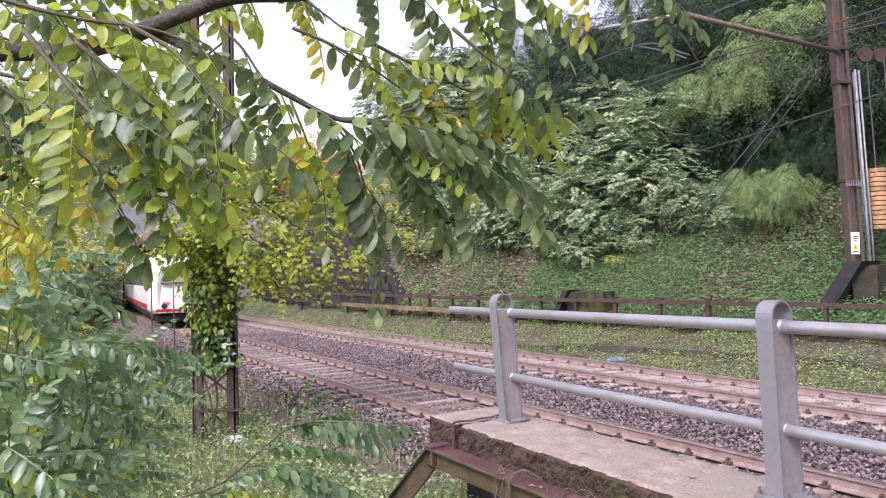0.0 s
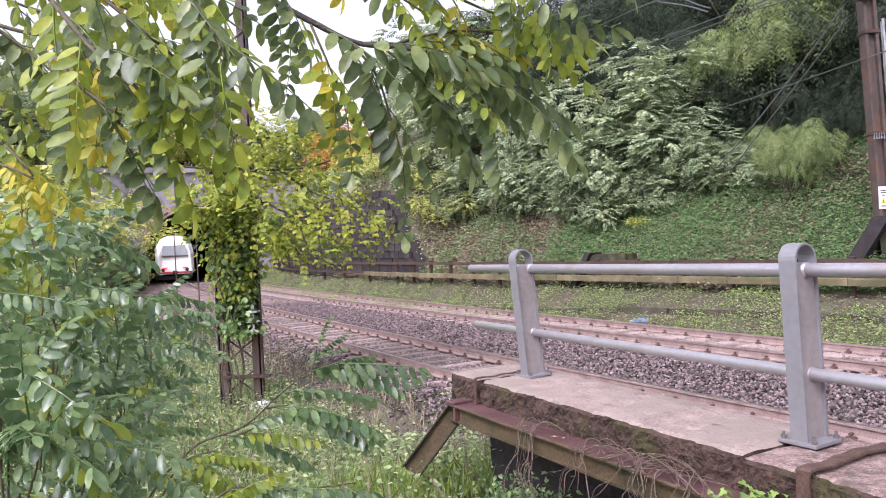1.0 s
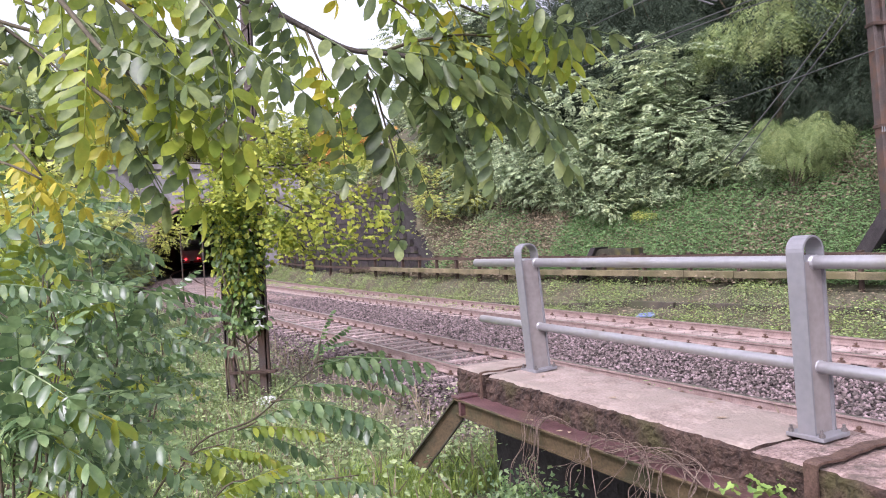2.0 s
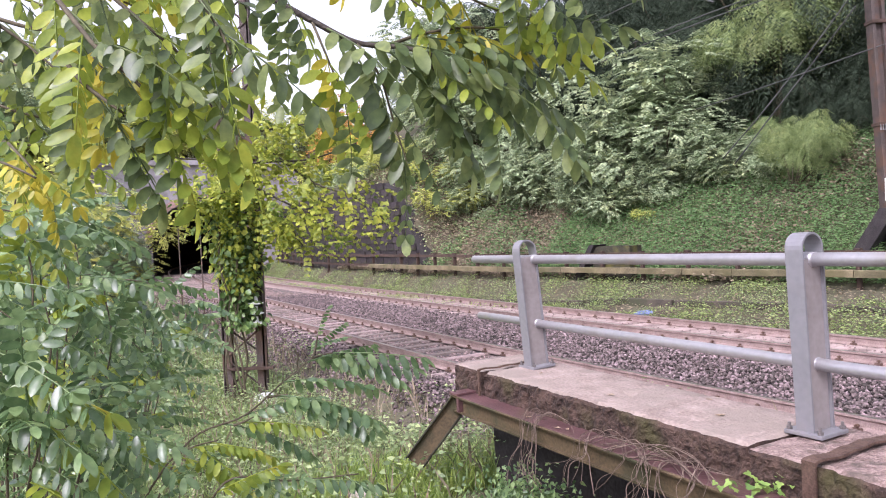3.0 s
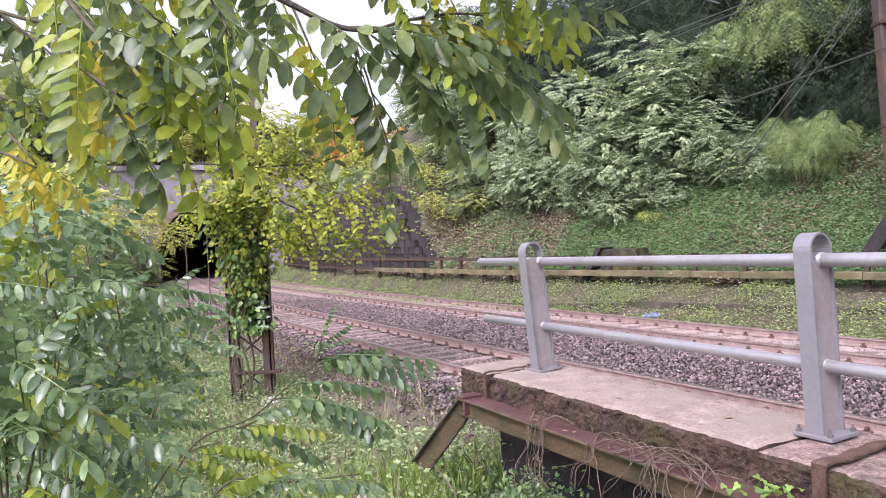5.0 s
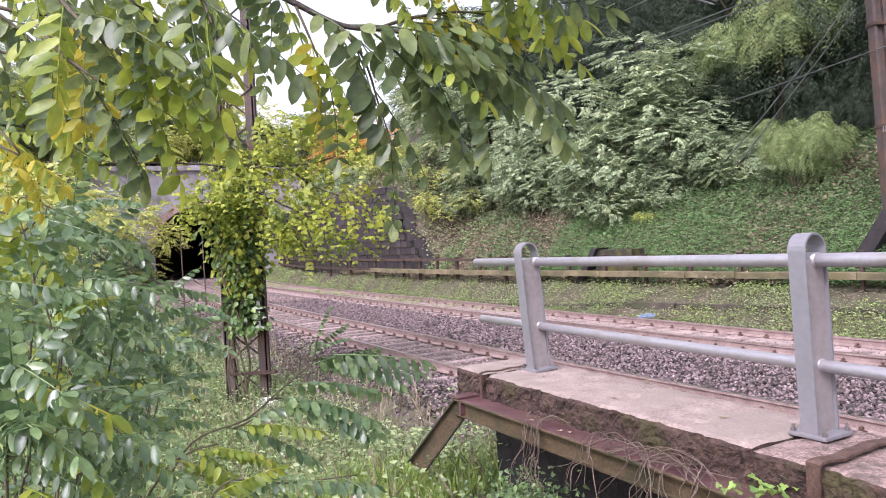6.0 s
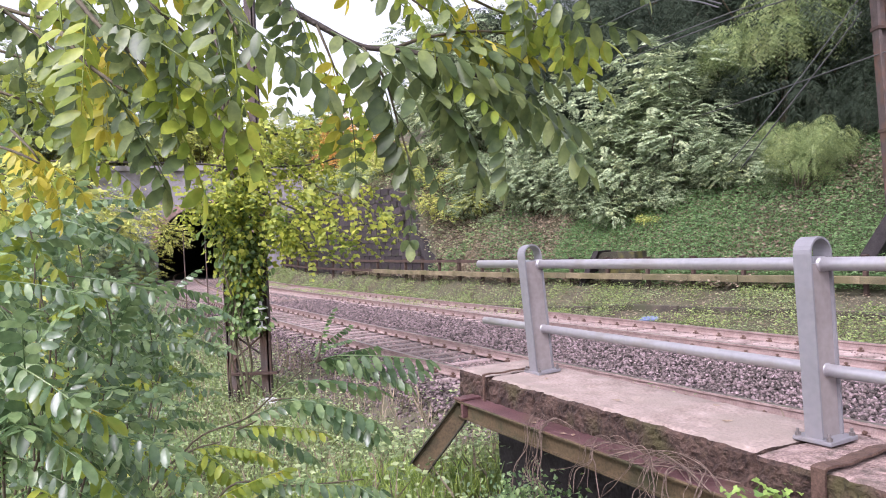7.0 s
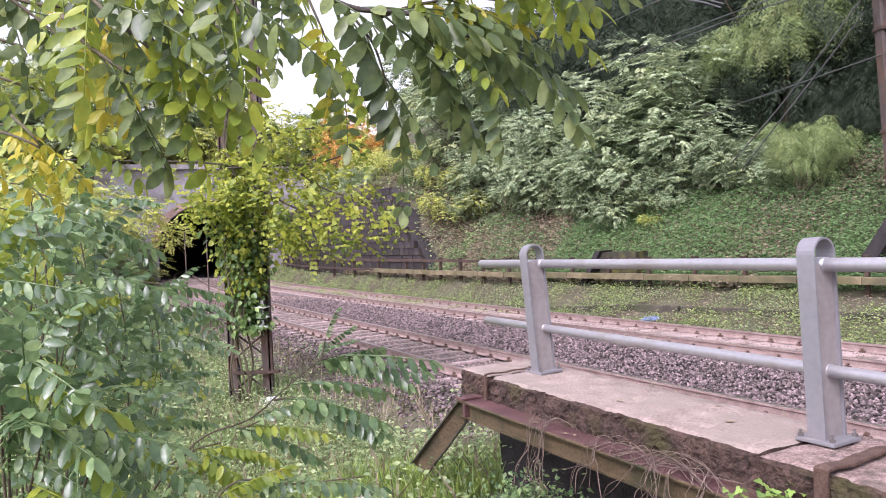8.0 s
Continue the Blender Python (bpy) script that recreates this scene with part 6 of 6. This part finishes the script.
def lattice_mast(name, base, height, width, label, vines):
    top = empty(name, Matrix.Translation(base))
    tagged(top, label, "catenary mast")
    w = width / 2
    for sx in (-1, 1):
        leg = Mesh()
        leg.box((sx * w, 0, height / 2), (0.05, 0.16, height))
        leg.box((sx * (w - 0.07), 0.07, height / 2), (0.15, 0.02, height)).box((sx * (w - 0.07), -0.07, height / 2), (0.15, 0.02, height))
        part("leg", leg.data("leg", M["mast"]), top)
    z, k = 0.25, 0
    while z < height - 0.5:
        for y in (-0.085, 0.085):
            sg = 1 if (k + (y > 0)) % 2 else -1
            part("brace", Mesh().tube([(-sg * (w - 0.03), y, z), (sg * (w - 0.03), y, z + 0.55)], 0.018, 6).data("brace", M["mast"]), top)
        z += 0.55
        k += 1
    part("footing", Mesh().box((0, 0, -0.05), (width + 0.3, 0.6, 0.3), taper=0.92).data("footing", M["trough"], bevel=0.03), top, None, "mossy concrete footing")
    return top


mast = lattice_mast("lattice_mast", (-3.62, 13.2, -0.72), 9.4, 0.74, "brown lattice steel catenary mast overgrown with vines", True)
part("bracket", Mesh().box((0.12, -0.16, 0.62), (0.85, 0.12, 0.05)).box((0.42, -0.16, 0.9), (0.04, 0.05, 0.6)).data("bracket", M["fence"], bevel=0.004), mast)
ins = Mesh().tube([(0, 0, 0), (0, 0, 0.03), (0, 0, 0.045), (0, 0, 0.07), (0, 0, 0.16)], [0.025, 0.14, 0.13, 0.035, 0.025], 16).data("insulator", M["porcelain"], smooth=True)
for z in (1.40, 1.58, 1.76):
    part("insulator", ins, mast, pose(0.30, -0.22, z), "white porcelain insulator")
lattice_mast("distant_lattice_mast", (-9.6, 57.0, 0.6), 8.6, 0.5, "pale lattice mast near the tunnel", False)


def marker_rods():
    """Two thin rods standing in the weeds before the tunnel."""
    for x, y in ((-7.15, 20.0), (-6.62, 20.2)):
        z = gh(x, y) - 0.1
        ob = new("steel_rod", Mesh().tube([(0, 0, 0), (0.01, 0, 1.7), (0.0, 0, 3.6)], [0.022, 0.02, 0.016], 6).data("steel_rod", M["mast"]))
        ob.matrix_basis = pose(x, y, z)
        tagged(ob, "thin dark steel rod standing in the weeds", "rod", group="rods beside the track")


marker_rods()


def vine():
    ob = empty("climbing_vine", pose(-3.6, 13.0, -0.7))
    o = Vector((-3.6, 13.0, -0.7))
    tagged(ob, "vine with yellow-green leaves smothering the lattice mast", "vine")
    rng = np.random.default_rng(44)
    for k in range(5):
        pts = [(0.18 * math.sin(1.7 * z + k) - 0.1, 0.16 * math.cos(1.3 * z + 2 * k) - 0.1, z) for z in np.arange(0, 6.4, 0.8)]
        part("stem", Mesh().tube(bend(pts), 0.02, 5).data("stem", M["twig"]), ob)
    def leaves(n, mat, low, high, mean_r, size):
        z = rng.uniform(low, high, n)
        a = rng.uniform(0, 6.28, n)
        r = np.abs(rng.normal(mean_r, 0.13, n)) * (1 + 0.35 * np.sin(z * 2.3))
        P = np.stack([r * np.cos(a) * 1.2, r * np.sin(a), z], 1)
        D = np.stack([np.cos(a) * 0.5, np.sin(a) * 0.5, np.full(n, -0.8)], 1) + rng.normal(0, 0.6, (n, 3))
        N = np.stack([np.cos(a), np.sin(a), np.full(n, 0.6)], 1) + rng.normal(0, 0.7, (n, 3))
        return leaves_mesh("foliage", BROAD, P, D, N, rng.uniform(*size, n), mat)
    tagged(part("foliage", leaves(2000, M["leaf_vine_dark"], 1.35, 4.0, 0.22, (0.07, 0.14)), ob), kind="stuff")
    tagged(part("foliage", leaves(2000, M["leaf_vine"], 2.0, 4.6, 0.29, (0.06, 0.13)), ob), kind="stuff")
    # runners reaching sideways
    runs = [((-3.703, 12.600, 3.540), (-2.968, 12.400, 3.526), (-2.065, 12.200, 3.522), (-1.273, 12.000, 3.726)), ((-3.273, 12.400, 3.212), (-2.439, 12.000, 2.771), (-1.770, 11.800, 2.457), (-1.301, 11.600, 2.161)), ((-3.463, 12.800, 3.549), (-4.187, 12.600, 3.660), (-5.276, 12.400, 3.708), (-6.516, 12.200, 3.772)),
            ((-2.860, 12.400, 3.772), (-2.083, 12.200, 3.143), (-1.316, 12.000, 2.814), (-0.859, 11.900, 2.417)), ((-3.470, 12.400, 3.125), (-3.834, 12.300, 2.943), (-4.403, 12.300, 3.065)), ((-2.942, 12.400, 4.064), (-2.245, 12.300, 4.114), (-1.463, 12.200, 4.205)), ((-3.104, 12.400, 2.722), (-2.610, 12.300, 2.505), (-2.277, 12.200, 2.060))]
    for j, pts in enumerate(runs):
        path = bend([Vector(p) - o for p in pts], 20)
        rn = part("runner", Mesh().tube(path, [0.022 - 0.012 * k / len(path) for k in range(len(path))], 5).data("runner", M["bark"], smooth=True), ob)
        n = 95 if j != 2 else 40
        hang = random.Random(900 + j)
        starts = [np.array(path[hang.randrange(len(path))]) + np.array((hang.gauss(0, 0.16), hang.gauss(0, 0.2), hang.gauss(0.02, 0.16))) for _ in range(n)]
        ways = [np.array((hang.gauss(0.35, 0.7), hang.gauss(-0.1, 0.5), hang.gauss(-0.45, 0.4))) for _ in range(n)]
        tagged(part("foliage", leaves_mesh("foliage", BROAD, *fronds(hang, starts, ways, 4, 0.34, 0.10, 0.7, 0.6), M["leaf_vine"]), rn), kind="stuff")
    return ob


vine()


def hanging_roots():
    ob = empty("dry_roots", Matrix.Translation(on_slab(1.5, -0.2, -0.3)))
    o = on_slab(1.5, -0.2, -0.3)
    tagged(ob, "dry grey roots and stems hanging over the steel beam", "roots")
    rng = random.Random(3)
    for a0, n, ln, wide in ((1.30, 15, 0.42, 0.10), (2.45, 14, 0.22, 0.30), (1.95, 7, 0.2, 0.16), (2.8, 6, 0.16, 0.14)):
        for k in range(n):
            a = a0 + rng.uniform(-0.12, 0.12)
            side = rng.gauss(0, wide)
            wob = lambda: rng.uniform(-0.035, 0.035)
            pts = [on_slab(a + side * 1.2, -0.03, -0.17), on_slab(a + side * 0.6 + wob(), -0.1, -0.17 + rng.uniform(0, 0.06)), on_slab(a + side * 0.2, -0.175 - rng.uniform(0, 0.02), -0.19 + rng.uniform(-0.02, 0.03)),
                   on_slab(a + side * 0.3 + wob(), -0.19 - rng.uniform(0, 0.04), -0.2 - ln * 0.35), on_slab(a + side * 0.5 + wob() * 2, -0.20 - rng.uniform(0, 0.06), -0.2 - ln * 0.7), on_slab(a + side * 0.7 + wob() * 3, -0.21 - rng.uniform(0, 0.10), -0.21 - ln * rng.uniform(0.8, 1.5))]
            part("root", Mesh().tube(bend([p - o for p in pts], 8), 0.0016 if k % 4 else 0.0034, 5).data("root", M["root"], smooth=True), ob)
    # loops lying on the flange
    for k in range(16):
        a, w_, h_ = rng.uniform(1.9, 2.75), rng.uniform(0.12, 0.38), rng.uniform(0.02, 0.10)
        pts = [on_slab(a - w_, -0.17 + rng.uniform(-0.03, 0.03), -0.20), on_slab(a - w_ * 0.4, -0.10, -0.19 + h_), on_slab(a + w_ * 0.3, -0.09 + rng.uniform(-0.04, 0.02), -0.19 + h_ * 0.8), on_slab(a + w_, -0.15 + rng.uniform(-0.05, 0.03), -0.195)]
        part("root", Mesh().tube(bend([p - o for p in pts], 10), 0.0022 if k % 3 else 0.0036, 5).data("root", M["root"], smooth=True), ob)


hanging_roots()


def leaf_patch(name, label, category, centre, spread, n, size, template, mat, seed, high):
    rng = np.random.default_rng(seed)
    P = np.array(centre) + rng.normal(0, 1, (n, 3)) * np.array(spread)
    P[:, 2] = centre[2] + np.abs(rng.normal(0, high, n))
    D = rng.normal(0, 0.7, (n, 3)) + np.array((0, -0.2, -0.15))
    N = rng.normal(0, 0.35, (n, 3)) + np.array((-0.2, -0.5, 1.0))
    ob = new(name, leaves_mesh(name, template, P, D, N, rng.uniform(*size, n), mat))
    tagged(ob, label, category, kind="stuff")


leaf_patch("nettle_patch", "green leafy nettles growing below the steel beam", "weeds", (0.50, 5.0, 0.10), (0.17, 0.18, 0.1), 2400, (0.028, 0.06), NETTLE, M["nettle"], 21, 0.15)
leaf_patch("nettle_patch", "green leafy nettles growing below the steel beam", "weeds", (0.65, 4.5, 0.05), (0.22, 0.25, 0.1), 500, (0.04, 0.08), BROAD, M["nettle"], 22, 0.12)
M["ivy_fresh"] = leaf_material("fresh_ivy_leaf", (0.09, 0.19, 0.04), (0.22, 0.35, 0.09), 0.4, 0.35, 0.3)
c_iv = on_slab(3.10, -0.04, -0.17)
leaf_patch("parapet_ivy", "fresh green ivy on the parapet's joint", "ivy", tuple(c_iv), (0.10, 0.05, 0.05), 40, (0.03, 0.055), IVY, M["ivy_fresh"], 23, 0.03)
c_iv = on_slab(3.5, -0.07, -0.24)
leaf_patch("parapet_ivy", "dark green ivy on the parapet's face", "ivy", tuple(c_iv), (0.2, 0.05, 0.05), 90, (0.035, 0.06), IVY, M["leaf_vine_dark"], 24, 0.05)


def lump(name, label, category, at, size, mat, seed):
    bm = bmesh.new()
    bmesh.ops.create_icosphere(bm, subdivisions=3, radius=1.0)
    for v in bm.verts:
        v.co *= 1 + 0.28 * noise.noise(v.co * 1.4 + Vector((seed, 0, 0))) + 0.1 * noise.noise(v.co * 4 + Vector((seed, 3, 0)))
        v.co = Vector((v.co.x * size[0], v.co.y * size[1], v.co.z * size[2]))
    me = bpy.data.meshes.new(name)
    bm.to_mesh(me)
    bm.free()
    me.materials.append(mat)
    ob = new(name, me)
    ob.matrix_basis = pose(*at)
    tagged(ob, label, category)


x, y, z = (-0.682, 6.300, 0.381)
lump("rock", "pale flat rock lying among the weeds", "rock", (x, y, gh(x, y) + 0.06), (0.24, 0.2, 0.12), M["rock"], 1.0)
x, y, z = (-0.288, 5.400, 0.366)
lump("rock", "pale brown rock beside the strut's foot", "rock", (x, y, gh(x, y) + 0.05), (0.3, 0.22, 0.16), M["rock"], 2.0)
x, y, z = (-3.235, 13.000, -0.623)
lump("plastic_bag", "crumpled white plastic bag at the mast's foot", "plastic bag", (x, y, gh(x, y) + 0.12), (0.28, 0.22, 0.16), M["bag"], 4.0)
lump("plastic_scrap", "crumpled blue plastic scrap on the verge", "plastic bag", (5.3, 18.9, gh(5.3, 18.9) + 0.05), (0.26, 0.15, 0.07), M["blue_bag"], 5.0)


def headwall(at, way, label, k=1.0, face=1.35):
    """Small stone headwall set into the foot of the slope, with a sloping concrete edge."""
    top = empty("stone_headwall", Matrix.Translation(at))
    tagged(top, label, "headwall", kind="structure")
    d, n = Vector((way[0], way[1], 0)).normalized(), Vector((way[1], -way[0], 0)).normalized()
    F = lambda a, b, z: (d * a + n * b + Vector((0, 0, z))) * k
    part("face", Mesh().add([F(a, b, z) for b in (0, 0.6) for a, z in ((0.0, -0.3), (-face, -0.3), (-face, 0.78), (-0.15, 0.78), (0.1, 0.66))], [(0, 1, 2, 3, 4), (9, 8, 7, 6, 5), (0, 5, 6, 1), (1, 6, 7, 2), (2, 7, 8, 3), (3, 8, 9, 4), (4, 9, 5, 0)]).data("face", M["mossy"]), top)
    part("sloping_edge", Mesh().add([F(a, b, z) for b in (-0.14, 0.5) for a, z in ((-0.1, 0.83), (0.1, 0.83), (0.82, -0.3), (0.6, -0.3))], [(0, 1, 2, 3), (7, 6, 5, 4), (0, 4, 5, 1), (1, 5, 6, 2), (2, 6, 7, 3), (3, 7, 4, 0)]).data("sloping_edge", M["mortar_and_void"]), top, None, "grey concrete sloping edge")


headwall((4.9, 22.9, 0.75), (-0.62, 0.78), "dark mossy stone headwall in the slope's foot")
headwall((10.70, 17.0, 0.75), (-0.6, 0.8), "dark mossy stone headwall beside the mast", 1.85, 0.22)


# brown concrete, darkened all over to suggest the edging's shadow side
M["edging"] = material("shade_darkened_brown_concrete", (0.04, 0.034, 0.028), (0.11, 0.09, 0.07), 4, 40, 0.92, bump=0.6, tint=(0.06, 0.065, 0.035), tint_scale=1.5)


def verge_kerb():
    """A low old concrete edging half sunk in the verge."""
    for a in np.arange(16, 46, 3.0):
        pts = []
        for s in (a, a + 1.5, a + 2.9):
            p, d, r = fence_at(s)
            q = p - r * (1.35 + 0.05 * math.sin(a))
            pts.append((q.x, q.y, gh(q.x, q.y) + 0.15))
        ob = new("edging", Mesh().sweep([(-0.07, -0.28), (0.07, -0.28), (0.07, 0.0), (-0.07, 0.0)], pts).data("edging", M["edging"], bevel=0.015))
        tagged(ob, "old concrete edging half sunk in the verge, coloured dark for its shadow side", "edging", group="edging along the verge")


verge_kerb()


def fallen_leaves():
    """Single dead leaves lying on the beam and the slab."""
    rng = random.Random(8)
    for a, b, z in ((1.2, -0.11, -0.197), (1.55, -0.12, -0.197), (1.62, -0.09, -0.197), (2.1, -0.1, -0.197), (0.8, 0.3, 0.003), (1.7, 0.22, 0.003), (2.2, 0.6, 0.003), (2.5, 0.35, 0.003)):
        n = 8
        r = rng.uniform(0.012, 0.022)
        ring = [(r * (1.6 if k % 4 == 0 else 1.0) * math.cos(2 * math.pi * k / n), r * 0.8 * math.sin(2 * math.pi * k / n), 0.004 + 0.006 * rng.random()) for k in range(n)]
        m = Mesh().add(ring + [(0, 0, 0.003)] + [(x, y, z2 - 0.002) for x, y, z2 in ring], [(k, (k + 1) % n, n) for k in range(n)] + [(n + 1 + k, k, (k + 1) % n, n + 1 + (k + 1) % n) for k in range(n)])
        p = on_slab(a, b, z)
        ob = new("fallen_leaf", m.data("fallen_leaf", M["fallen"]))
        ob.matrix_basis = pose(p.x, p.y, p.z, 0, 0, rng.uniform(0, 360))
        tagged(ob, "curled pale dead leaf lying on the parapet", "leaf", group="fallen leaves on the parapet")


M["fallen"] = material("pale_dead_leaf", (0.20, 0.14, 0.09), (0.40, 0.31, 0.23), 12, 60, 0.8, bump=0.2)
fallen_leaves()


# offsets of the swaying twigs from their rest: seconds, metres sideways, metres up
SWAY_OUTER = [(0.0, -0.038, 0.053), (0.5, -0.02, 0.05), (1.0, -0.003, 0.045), (1.5, -0.032, 0.02), (2.2, -0.01, 0.012), (3.0, 0.002, 0.01), (3.5, 0.018, 0.022), (4.0, -0.003, 0.026), (4.5, -0.042, 0.031),
              (5.2, -0.03, 0.033), (6.0, -0.022, 0.036), (6.5, -0.015, 0.021), (7.0, 0.0, 0.0), (7.5, -0.025, 0.026), (8.0, -0.031, 0.063)]
SWAY_INNER = [(0.0, -0.036, 0.055), (0.5, -0.03, 0.03), (1.0, -0.023, 0.01), (1.5, -0.011, 0.002), (2.2, -0.006, -0.01), (3.0, -0.004, -0.019), (3.5, -0.014, 0.005), (4.0, -0.01, 0.01), (4.5, 0.011, -0.011),
              (5.2, -0.006, 0.002), (6.0, -0.021, 0.015), (6.5, -0.011, -0.002), (7.0, 0.0, 0.0), (7.5, -0.004, 0.008), (8.0, -0.008, 0.023)]


def motions():
    walk(train, train_rows())
    for tw, kind, seed in SWAYING:
        rest = tw.matrix_basis.copy()
        if kind in (1, 2):
            rows = [(t, Matrix.Translation((dx, 0, dz)) @ rest @ pose(0, 0, 0, 0.5 * math.sin(2.1 * t + seed), -dz * 22, 0)) for t, dx, dz in (SWAY_OUTER if kind == 1 else SWAY_INNER)]
        else:
            rows = [(t * 0.5, rest @ pose(0, 0, 0, 0.5 * math.sin(1.3 * t + seed), 0.6 * math.sin(0.9 * t + 2 * seed), 0)) for t in range(17)]
        walk(tw, rows)


motions()
